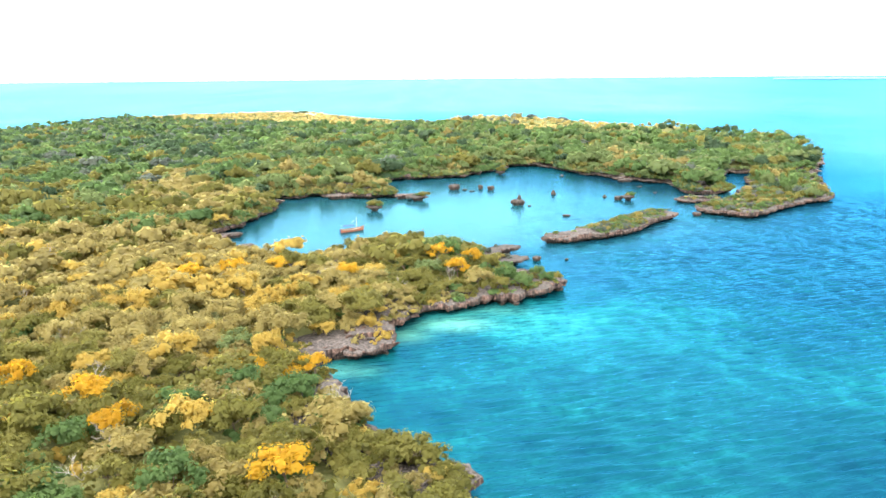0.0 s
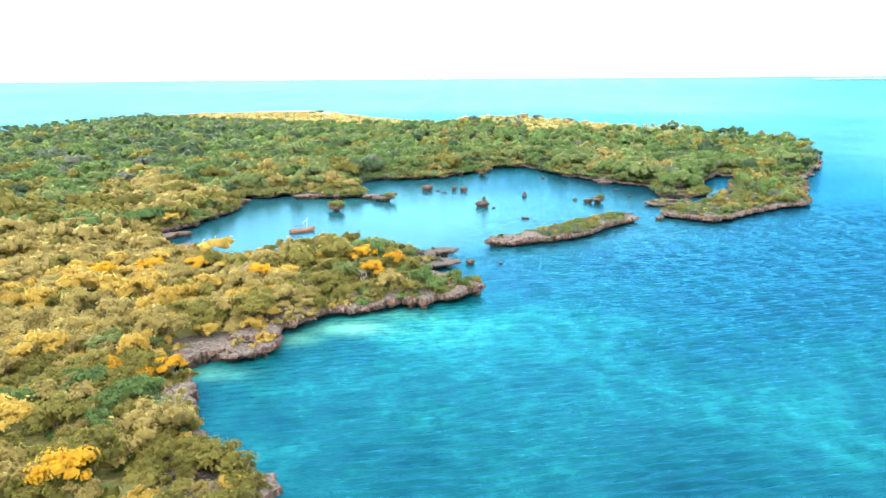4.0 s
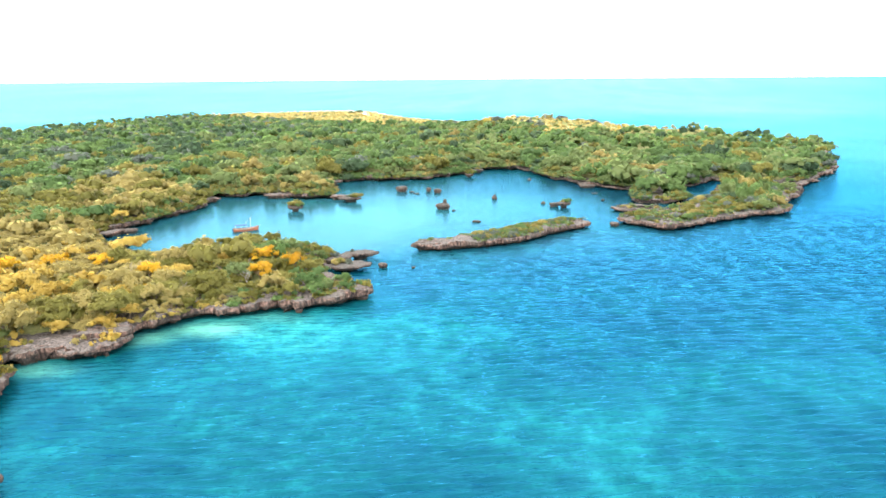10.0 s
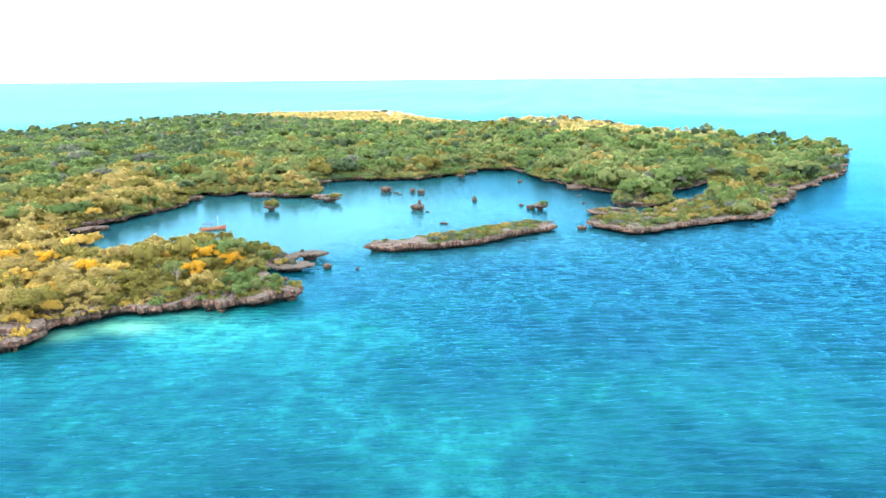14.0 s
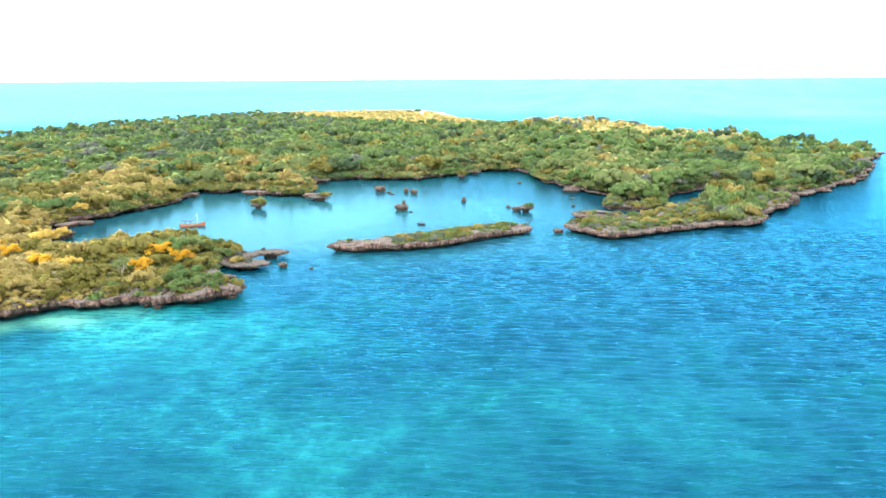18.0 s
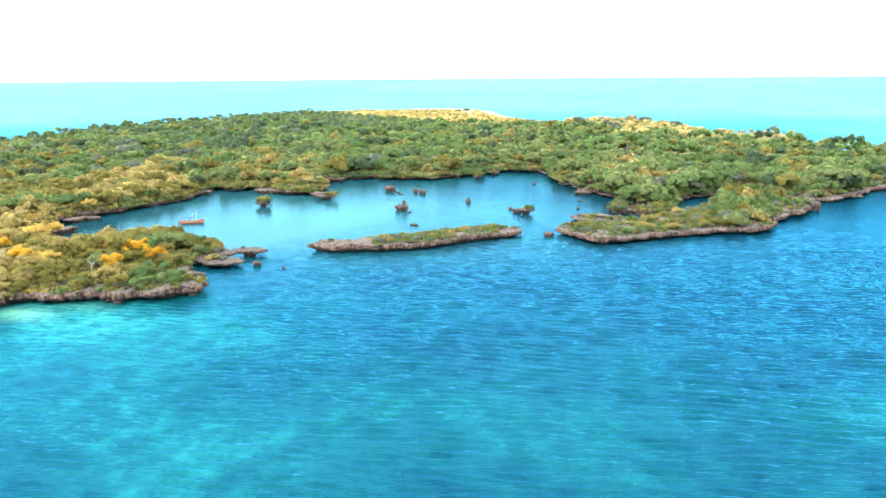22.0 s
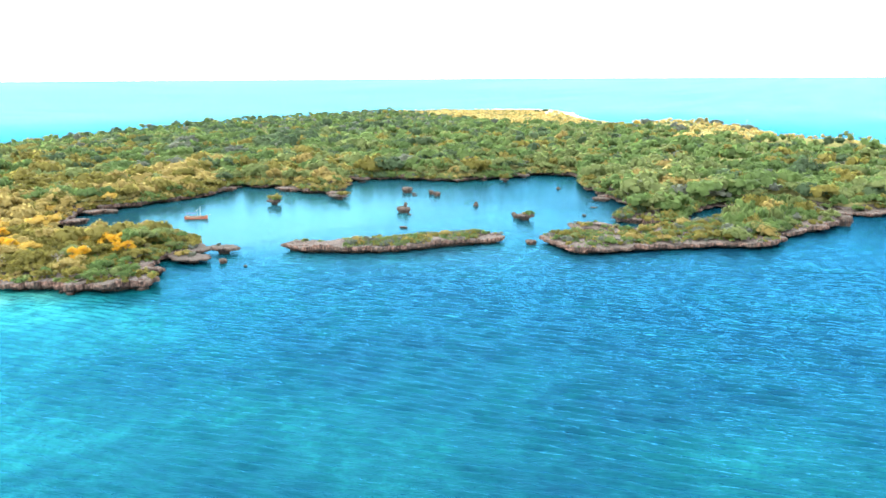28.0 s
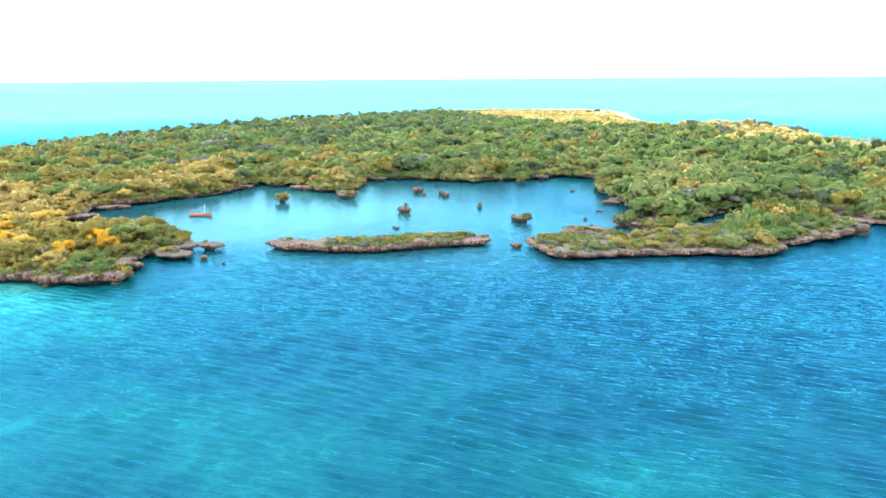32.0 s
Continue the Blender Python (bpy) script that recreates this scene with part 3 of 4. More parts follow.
def crown_arrays(seed, clumps, cards, size, puff=0.27, tall=0.8, core=0.8, loose=0.19, lobes=3):
    """A crown about one metre in radius over the origin: puffs of leaf sprays over a dome."""
    rng = np.random.default_rng(seed)
    vs, qs, ns, at = [], [], [], 0
    turn = rng.uniform(0, 6.28)
    heads = [(rng.uniform(0.22, 0.58), turn + 6.283 * (l + rng.uniform(-0.25, 0.25)) / lobes, rng.uniform(-0.08, 0.26), rng.uniform(0.42, 0.64)) for l in range(lobes)]
    for c in range(clumps):
        off, way, high, wide = heads[c % lobes]
        el = 1 - 1.1 * (c // lobes + 0.5) / math.ceil(clumps / lobes) + rng.normal(0, 0.05)
        el = min(max(el, -0.12), 1.0)
        ang = c * 2.39996 + rng.normal(0, 0.3)
        ring = math.sqrt(max(0.0, 1 - el * el)) * wide * rng.uniform(0.7, 1.1)
        centre = np.array([off * math.cos(way) + ring * math.cos(ang), off * math.sin(way) + ring * math.sin(ang), (0.1 + high + 0.92 * el * wide * rng.uniform(0.8, 1.1)) * tall])
        cr = puff * rng.uniform(0.6, 1.4)
        rot = np.array(Euler(rng.uniform(0, 6, 3)).to_matrix())
        vs.append((CUBE @ rot.T) * cr * core * (1, 1, 0.85) + centre)
        ns.append(CUBE @ rot.T * 0.5 + centre * 1.1)
        qs.append(CUBE_Q + at)
        at += 8
        z = rng.uniform(-0.35, 1, cards)
        a = rng.uniform(0, 2 * np.pi, cards)
        nrm = np.stack([np.sqrt(1 - z * z) * np.cos(a), np.sqrt(1 - z * z) * np.sin(a), z], 1)
        pos = centre + nrm * cr * rng.uniform(1 - loose, 1 + loose, (cards, 1)) * (1, 1, 0.85)
        ns.append(np.repeat(nrm * 0.5 + centre * 1.1 + rng.normal(0, 0.30, (cards, 3)), 4, 0))
        nrm = nrm + rng.normal(0, 0.17, (cards, 3)) + (0, 0, 0.3)
        nrm /= np.linalg.norm(nrm, axis=1)[:, None]
        u = np.cross(nrm, rng.normal(0, 1, (cards, 3)))
        u /= np.linalg.norm(u, axis=1)[:, None]
        w = np.cross(nrm, u)
        s = size * rng.uniform(0.6, 1.35, (cards, 1))
        k = rng.uniform(0.5, 0.9, (cards, 1))
        vs.append(np.stack([pos - u * s, pos - w * s * k, pos + u * s, pos + w * s * k], 1).reshape(-1, 3))
        qs.append(np.arange(cards * 4).reshape(-1, 4) + at)
        at += cards * 4
    nv = np.concatenate(ns) + (0, 0, 0.3)
    return np.concatenate(vs), np.concatenate(qs), nv / np.linalg.norm(nv, axis=1)[:, None]


def tube(bm, a, b, ra, rb, sides=6):
    """A tapered limb from a to b."""
    a, b = Vector(a), Vector(b)
    t = (b - a).normalized()
    u = t.orthogonal().normalized()
    w = t.cross(u)
    rings = []
    for p, r in ((a, ra), (b, rb)):
        rings.append([bm.verts.new(p + (u * math.cos(k * 2 * math.pi / sides) + w * math.sin(k * 2 * math.pi / sides)) * r) for k in range(sides)])
    for k in range(sides):
        bm.faces.new((rings[0][k], rings[0][(k + 1) % sides], rings[1][(k + 1) % sides], rings[1][k]))
    bm.faces.new(rings[1])


def to_mesh(name, bm, material):
    me = bpy.data.meshes.new(name)
    bm.to_mesh(me)
    bm.free()
    me.materials.append(material)
    return me


def trunk_mesh(seed, height=3.4, spread=2.6):
    rng = random.Random(seed)
    bm = bmesh.new()
    p = Vector((0, 0, -0.8))
    bend = Vector((rng.uniform(-0.4, 0.4), rng.uniform(-0.4, 0.4), 0))
    for i in range(3):
        q = p + Vector((0, 0, height / 3)) + bend * (i * 0.4)
        tube(bm, p, q, 0.24 - 0.04 * i, 0.2 - 0.04 * i)
        p = q
    for _ in range(7):
        a = rng.uniform(0, 6.28)
        r = spread * rng.uniform(0.5, 1)
        mid = p + Vector((math.cos(a) * r * 0.5, math.sin(a) * r * 0.5, rng.uniform(0.3, 0.8)))
        tube(bm, p - Vector((0, 0, rng.uniform(0, 0.8))), mid, 0.1, 0.065, 5)
        tube(bm, mid, mid + Vector((math.cos(a + 0.4) * r * 0.5, math.sin(a + 0.4) * r * 0.5, rng.uniform(0.5, 1.2))), 0.065, 0.025, 4)
    return to_mesh("trunk", bm, BARK)


def bare_mesh(seed, height):
    """Leafless, forked, bleached limbs above a short stem."""
    rng = random.Random(seed)
    bm = bmesh.new()

    def fork(p, way, length, r, depth):
        q = p + way * length
        tube(bm, p, q, r, r * 0.68, 5)
        if depth == 0:
            return
        for _ in range(rng.choice((2, 3))):
            turn = Vector((rng.uniform(-1, 1), rng.uniform(-1, 1), rng.uniform(-0.25, 0.6))).normalized()
            fork(q, (way * 0.75 + turn * 0.75).normalized(), length * rng.uniform(0.6, 0.85), r * 0.66, depth - 1)
    fork(Vector((0, 0, 0)), Vector((0.1, 0.05, 1)).normalized(), height * 0.3, 0.10, 4)
    return to_mesh("bare_crown", bm, PALE_BARK)


NEAR_FORMS = [crown_arrays(100 + i, 24, 34, 0.070, 0.25, 0.80, 0.66, 0.30, 4 + i % 2) for i in range(6)]
MID_FORMS = [crown_arrays(200 + i, 12, 8, 0.165, 0.33, 0.70, 0.86, 0.14, 3 + i % 2) for i in range(6)]
FAR_FORMS = [crown_arrays(300 + i, 5, 4, 0.28, 0.45, 0.70, 0.9, 0.12) for i in range(6)]
SHRUB_FORMS = [crown_arrays(500 + i, 9, 26, 0.12, 0.37, 0.7) for i in range(5)]
TUFT_FORMS = [crown_arrays(520 + i, 5, 10, 0.19, 0.42, 0.7) for i in range(5)]
TRUNKS = [trunk_mesh(400 + i) for i in range(4)]
KINDS = ["olive", "gold", "orange", "tan", "green", "deep", "grey", "sage", "straw"]
CROWN_MESH, SHRUB_MESH = {}, {}
for ki in KINDS:
    for fi, (cv, cq, cn) in enumerate(NEAR_FORMS):
        CROWN_MESH[ki, fi] = mesh_from("crown", cv, cq, [LEAF[ki]], None, True, cn)
    for fi, (cv, cq, cn) in enumerate(SHRUB_FORMS):
        SHRUB_MESH[ki, fi] = mesh_from("crown", cv, cq, [LEAF[ki]], None, True, cn)
for me in (*CROWN_MESH.values(), *SHRUB_MESH.values()):
    own_tone = me.attributes.new("solo", "FLOAT", "POINT")
    own_tone.data.foreach_set("value", np.ones(len(me.vertices), np.float32))
TREE_WORDS = {"olive": "olive-green leafy tree in the dry coastal woodland", "gold": "golden-yellow leafed tree in the dry coastal woodland",
              "orange": "bright orange-yellow tree standing out of the woodland", "tan": "tan, half-withered tree in the coastal woodland",
              "green": "fresh green leafy tree in the coastal woodland", "deep": "dark green dense tree in the coastal woodland",
              "straw": "straw-coloured dry tree near the far beach", "grey": "grey-green sparse tree in the coastal woodland", "sage": "pale sage-green tree in the coastal woodland"}
SHRUB_WORDS = {"olive": "low olive-green shrub", "gold": "low yellow dry shrub", "orange": "low orange shrub", "tan": "low tan withered shrub",
               "green": "low fresh green shrub", "deep": "low dark green shrub", "straw": "low straw-coloured shrub", "grey": "low grey-green sparse shrub", "sage": "low pale sage-green shrub"}

TAN_GROVES = [(-52, 372), (-38, 377), (-149, 383), (-79, 419), (-135, 339), (-72, 369), (-103, 324), (3, 430), (48, 482), (99, 442), (134, 421), (116, 474), (-110, 290)]
ORANGE_TREES = [(-1.8, 211.4, 4.2), (9.2, 207.4, 3.9), (4.2, 195.4, 3.8), (-77, 118, 4.2), (-60, 110, 4.6), (-53, 102, 3.6), (-27, 190, 3.8), (-22, 88, 4.4),
                (-25, 128, 3.2), (-37, 126, 3.4), (-29, 124, 2.6), (-60, 196, 4.0), (-48, 200, 3.4), (-70, 188, 3.8), (-20, 176, 2.8), (-86, 271, 3.4), (10, 77, 3.0)]
BARE_TREES = [(-31, 188, 7.5), (-35, 112, 7.5), (-18, 113, 7.0), (-51, 99, 8.0), (-64, 121, 7.5), (-100, 160, 8.0), (-50, 87, 8.5), (-40, 150, 7.0),
              (2, 190, 6.5), (-3, 200, 6.5), (-78, 140, 7.5), (-12, 180, 6.0), (-120, 210, 8.0)]
BARE_LEDGE = [(-19, 149, 5.5), (-27, 145, 5), (-12, 156, 3.5), (33, 195, 4), (22, 204, 4), (12, 232, 3),
              (133, 359, 5), (141, 361, 5), (147, 368, 4),
              (-29, 140, 3), (187, 430, 3), (197, 420, 3.5), (207, 415, 4.5), (217, 421, 4.5),
              (227, 434, 4), (239, 457, 4), (254, 480, 4.5), (264, 508, 4), (277, 540, 4), (285, 565, 4), (297, 612, 10), (303, 625, 10),
              (-80, 268, 3.5), (-81, 300, 3), (-82, 338, 5), (-55, 351, 3.5), (-45, 355, 3), (104, 410, 4), (-20, 418, 4), (-2, 425, 4)]


def near_any(x, y, spots, pad=0.0):
    return any((x - a) ** 2 + (y - b) ** 2 < (r + pad) ** 2 for a, b, r in spots)


def beach_gap(x, y):
    return float(sample(BEACH_OFF, x, y))


def in_dunes(x, y, wob=0.0):
    """The open, dry scrub behind the far beach."""
    if x > 20:
        return y > 640 and beach_gap(x, y) < 66 + wob * 0.9
    return y > 800 + max(0.0, -x - 110) * 0.75 + wob


def kind_at(rng, x, y):
    """Which tree grows where: gold and tan across the dry neck, olive on the headland, greener to the north and west."""
    patch = noise.noise((x / 30, y / 30, 7.7))
    blot = noise.noise((x / 13, y / 13, 2.2))
    along = (x + 45) * -0.60 + (y - 160) * 0.80              # down the dry neck
    off = (x + 45) * 0.80 + (y - 160) * 0.60
    dry = math.exp(-((along - 50) / 86) ** 2 - (off / 72) ** 2) * (1 - 0.85 * float(np.clip((y - 240) / 30, 0, 1)))
    front = float(np.clip((140 - y) / 30, 0, 1))
    head = float(np.clip((x + 32) / 20, 0, 1) * np.clip((y - 165) / 20, 0, 1) * (y < 260))
    grove = max(math.exp(-((x - a) ** 2 + (y - b) ** 2) / 22 ** 2) for a, b in TAN_GROVES)
    north = float(np.clip((y - 300) / 120, 0, 1))
    west = float(np.clip((-x - 120) / 80, 0, 1)) * north
    if in_dunes(x, y, 34 * patch + 20 * blot):
        w = [0.12, 0.45, 0.0, 0.45, 0.25, 0.0, 0.35, 0.45, 1.15 + 0.7 * blot]
    else:
        open_ = (1 - 0.9 * dry)
        w = [0.80 + 0.85 * front + 0.55 * head + 0.25 * blot - 0.22 * north, 0.02 + 1.25 * dry * (0.9 + patch + 0.8 * blot) * (1 - 0.75 * head) + 0.55 * front - 0.02 * north, 0.3 * dry * max(0.0, blot),
             0.16 + 1.75 * dry * (1 - 0.55 * head) + (1.25 - 0.35 * north) * grove + 0.55 * front + 0.05 * head - 0.06 * north, (0.50 + 0.55 * north + 0.70 * head + 0.35 * front - 0.9 * patch) * open_,
             (0.20 + 0.50 * west + 0.42 * north - 0.75 * blot) * open_ * (1 - 0.85 * head) * (1 - 0.95 * front), 0.08 + 0.25 * west + 0.28 * north,
             (0.35 + 0.28 * north + 0.60 * head + 0.5 * patch + 0.6 * grove * north) * open_ * (1 - 0.75 * front), 0.0]
        if grove > 0.4:
            w[4] *= 0.3
            w[5] *= 0.1
    w = np.clip(w, 0, None) ** 2.6
    return KINDS[int(rng.choice(9, p=w / w.sum()))]


def scatter(rng, x0, x1, y0, y1, step):
    """Loose, evenly spaced places."""
    xs, ys = np.meshgrid(np.arange(x0, x1, step), np.arange(y0, y1, step))
    xs = xs + (np.arange(xs.shape[0]) % 2)[:, None] * step * 0.5
    p = np.stack([xs, ys], -1).reshape(-1, 2)
    return p + rng.uniform(-0.42, 0.42, p.shape) * step


class Wood:
    """Many crowns gathered into one mesh."""

    def __init__(self, forms):
        self.forms, self.v, self.q, self.m, self.w, self.t, self.n = forms, [], [], [], [], [], 0

    def grow(self, rng, x, y, z, radius, height, kind):
        cv, cq, cn = self.forms[int(rng.integers(len(self.forms)))]
        a = rng.uniform(0, 6.28)
        c, s = math.cos(a), math.sin(a)
        up = rng.uniform(0.9, 1.2)
        v = np.stack([(cv[:, 0] * c - cv[:, 1] * s) * radius * rng.uniform(0.9, 1.15) + x, (cv[:, 0] * s + cv[:, 1] * c) * radius + y, cv[:, 2] * radius * up + z + height], 1)
        self.v.append(v)
        self.w.append(np.stack([cn[:, 0] * c - cn[:, 1] * s, cn[:, 0] * s + cn[:, 1] * c, cn[:, 2]], 1))
        self.q.append(cq + self.n)
        self.m.append(np.full(len(cq), KINDS.index(kind)))
        self.t.append(np.full(len(v), rng.random(), np.float32))
        self.n += len(v)

    def finish(self, name, label):
        me = mesh_from(name, np.concatenate(self.v), np.concatenate(self.q), [LEAF[k] for k in KINDS], np.concatenate(self.m), True, np.concatenate(self.w))
        me.attributes.new("vary", "FLOAT", "POINT").data.foreach_set("value", np.concatenate(self.t))
        return tagged(new(name, me), label, "trees", kind="stuff")


def plant_tree(rng, x, y, z, radius, kind, hgt=None, label=""):
    """A tree of its own: trunk with limbs, and crown."""
    root = tagged(new("tree"), label or TREE_WORDS[kind], "tree", "trees of the dry woodland")
    hgt = hgt or 0.4 + radius * rng.uniform(0.15, 0.6)
    root.matrix_world = pose(x, y, z, 0, 0, rng.uniform(0, 360))
    tr = new("trunk", TRUNKS[int(rng.integers(4))])
    tr.parent = root
    tr.scale = (1, 1, max(0.45, hgt / 3.0))
    cr = new("crown", CROWN_MESH[kind, int(rng.integers(len(NEAR_FORMS)))])
    cr.parent = root
    cr.location = (0, 0, hgt)
    cr.scale = (radius, radius * rng.uniform(0.9, 1.12), radius * rng.uniform(0.85, 1.1))


def stem_mesh():
    bm = bmesh.new()
    for k in range(4):
        a = k * 1.7
        tube(bm, (0, 0, -0.5), (0.35 * math.cos(a), 0.35 * math.sin(a), 0.45), 0.06, 0.03, 5)
    return to_mesh("stem", bm, BARK)


STEM = stem_mesh()


def plant_shrub(rng, x, y, z, radius, kind, where, tall=1.0):
    root = tagged(new("shrub"), SHRUB_WORDS[kind] + " " + where, "shrub", "shrubs " + where)
    root.matrix_world = pose(x, y, z, 0, 0, rng.uniform(0, 360))
    st = new("stem", STEM)
    st.parent = root
    cr = new("crown", SHRUB_MESH[kind, int(rng.integers(len(SHRUB_FORMS)))])
    cr.parent = root
    cr.location = (0, 0, 0.1 * radius)
    cr.scale = (radius * rng.uniform(0.9, 1.2), radius, radius * tall * rng.uniform(0.8, 1.15))


def build_woods():
    rng = np.random.default_rng(11)
    near_wood, mid_wood, far_wood, fringe, under = Wood(NEAR_FORMS), Wood(MID_FORMS), Wood(FAR_FORMS), Wood(TUFT_FORMS), Wood(FAR_FORMS)
    for x, y, r in ORANGE_TREES:
        yellow = (x, y) == (-86, 271)
        plant_tree(rng, x, y, float(land_height(x, y)) - 0.2, r, "gold" if yellow else "orange", r * 0.95)
    for i, (x, y, h) in enumerate(BARE_TREES):
        root = tagged(new("bare_tree"), "leafless tree with bleached grey limbs above the canopy", "tree", "bare trees in the woodland")
        root.matrix_world = pose(x, y, float(land_height(x, y)) - 0.3, 0, 0, 70 * i)
        br = new("bare_crown", bare_mesh(600 + i, h))
        br.parent = root
    # headland and neck
    planted = 0
    p = scatter(rng, -190, 45, 40, 268, 4.9)
    sd = sample(MAIN_SD, p[:, 0], p[:, 1])
    for (x, y), s in zip(p, sd):
        if s < 1.8 or near_any(x, y, BARE_LEDGE) or near_any(x, y, ORANGE_TREES, -0.6):
            continue
        rad = (2.1 + 3.1 * rng.random() ** 1.5) * (0.66 if s < 4 else 1.0)
        z = float(land_height(x, y))
        kind = kind_at(rng, x, y)
        if planted < 270 and s < 40 and x > -62 and y > 78 and rng.random() < 0.75:
            planted += 1
            plant_tree(rng, x, y, z - 0.2, rad, kind)
        elif x < -0.68 * y - 25 or y > 172 or x < -105:
            mid_wood.grow(rng, x, y, z, rad, 0.6 + rad * rng.uniform(0.35, 0.85), kind)
        else:
            near_wood.grow(rng, x, y, z, rad, 0.4 + rad * rng.uniform(0.1, 0.7), kind)
    # low growth between the trunks
    for x, y in scatter(rng, -120, 45, 60, 262, 5.4):
        s = float(sample(MAIN_SD, x, y))
        if s > 2.5 and x > -0.68 * y - 25 and not near_any(x, y, BARE_LEDGE):
            rad = rng.uniform(1.5, 2.8)
            under.grow(rng, x, y, float(land_height(x, y)), rad, rng.uniform(0.0, 0.8), kind_at(rng, x, y))
    under.finish("undergrowth", "low olive and tan growth under the headland trees")
    near_wood.finish("headland_woodland", "dense dry woodland in olive, gold and tan on the headland")
    # round the lagoon
    p = scatter(rng, -330, 310, 40, 520, 7.0)
    sd = sample(MAIN_SD, p[:, 0], p[:, 1])
    for (x, y), s in zip(p, sd):
        if s < 1.0 or near_any(x, y, BARE_LEDGE) or (-190 < x < 45 and 40 < y < 268) or (x < -0.7 * y - 40 and y < 60 + 0.40 * (231 - x)):
            continue
        rad = (3.0 + 4.2 * rng.random() ** 1.9) * (0.66 if s < 4 else 1.0)
        mid_wood.grow(rng, x, y, float(land_height(x, y)), rad * 1.12, 0.7 + rad * rng.uniform(0.15, 0.7), kind_at(rng, x, y))
    mid_wood.finish("lagoon_woodland", "green and olive woodland behind the lagoon")
    # a fringe of low growth right along the shore
    for k in range(0, len(main_loop), 2):
        x, y = main_loop[k]
        if y > 640 or x < -330 or y < 40:
            continue
        hang = noise.noise((x / 16, y / 16, 4.4)) > -0.05 and y > 262 and x < 165      # leaves reach down to the water here
        for _ in range((8 if hang else 4) if y < 480 else 2):
            a, b = x + rng.normal(0, 2.2), y + rng.normal(0, 2.2)
            s = float(sample(MAIN_SD, a, b))
            if s < (0.3 if y < 262 else (2.2 if x > 165 else (-1.6 if hang else -0.4))) or s > 6.5 or (near_any(a, b, BARE_LEDGE, -0.5) and rng.random() < 0.9):
                continue
            rad = rng.uniform(1.0, 2.3) * (0.75 if s < 1.2 else 1.0) * (1.2 if y > 300 else 1.0)
            fringe.grow(rng, a, b, float(land_height(a, b)) - (1.0 if hang and s < 0.8 else 0.15), rad * (1.15 if hang else 1.0), 0.0, kind_at(rng, a, b))
    fringe.finish("shore_scrub", "low olive and green scrub along the coral shore")
    p = np.concatenate([scatter(rng, -520, 310, 520, 1210, 9.3), scatter(rng, -520, -330, -60, 520, 8.2), scatter(rng, -330, -20, -60, 250, 8.2)])
    sd = sample(MAIN_SD, p[:, 0], p[:, 1])
    for (x, y), s in zip(p, sd):
        if s < 4 or (x > -330 and y < 520 and (y > 40 and not (x < -0.7 * y - 40 and y < 60 + 0.40 * (231 - x)))) or (-190 < x < 45 and 40 < y < 268):
            continue
        gap = beach_gap(x, y) if y > 640 else 999
        if gap < (30 if x > 125 else 11):
            continue
        rad = rng.uniform(3.2, 6.6) * (0.5 if in_dunes(x, y) else 1.0) * (0.85 if x < -300 else 1.0) * (0.8 if y > 800 and x < 0 else 1.0)
        far_wood.grow(rng, x, y, float(land_height(x, y)), rad, rad * (rng.uniform(0.1, 0.3) if in_dunes(x, y) else rng.uniform(0.4, 1.0)), kind_at(rng, x, y))
    for x, y in scatter(rng, -420, 170, 640, 1200, 7.0):
        if in_dunes(x, y, 30) and float(sample(MAIN_SD, x, y)) > 4 and beach_gap(x, y) > (26 if x > 125 else 9):
            rad = rng.uniform(1.6, 3.2)
            far_wood.grow(rng, x, y, float(land_height(x, y)), rad, -0.2, kind_at(rng, x, y))
    far_wood.finish("far_woodland", "distant green woodland with yellow scrub by the beach")
    plant_tree(rng, 16, 798, float(land_height(16, 798)), 9.5, "gold", 1.6, "tall pale yellow tree above the far woodland")
    root = tagged(new("bare_tree"), "broad grey leafless tree above the far beach", "tree", "bare trees in the woodland")
    root.matrix_world = pose(126, 753, float(land_height(126, 753)) - 0.3, 0, 0, 40)
    br = new("bare_crown", bare_mesh(640, 13))
    br.parent = root
    for x, y, r in ((-213, 1118, 6.0), (-222, 1140, 5.0), (-228, 1122, 4.5)):
        plant_tree(rng, x, y, float(land_height(x, y)), r, "deep", 1.2, "dark green tree at the far end of the dunes")
    plant_tree(rng, 126, 751, float(land_height(126, 751)), 8.0, "grey", 1.2, "broad grey-green tree with bare limbs above the far beach")
    plant_tree(rng, 114, 758, float(land_height(114, 758)), 5.5, "tan", 0.6)
    plant_tree(rng, 96, 768, float(land_height(96, 768)), 6.5, "grey", 0.8)
    plant_tree(rng, 82, 778, float(land_height(82, 778)), 6.0, "tan", 0.8)


build_woods()


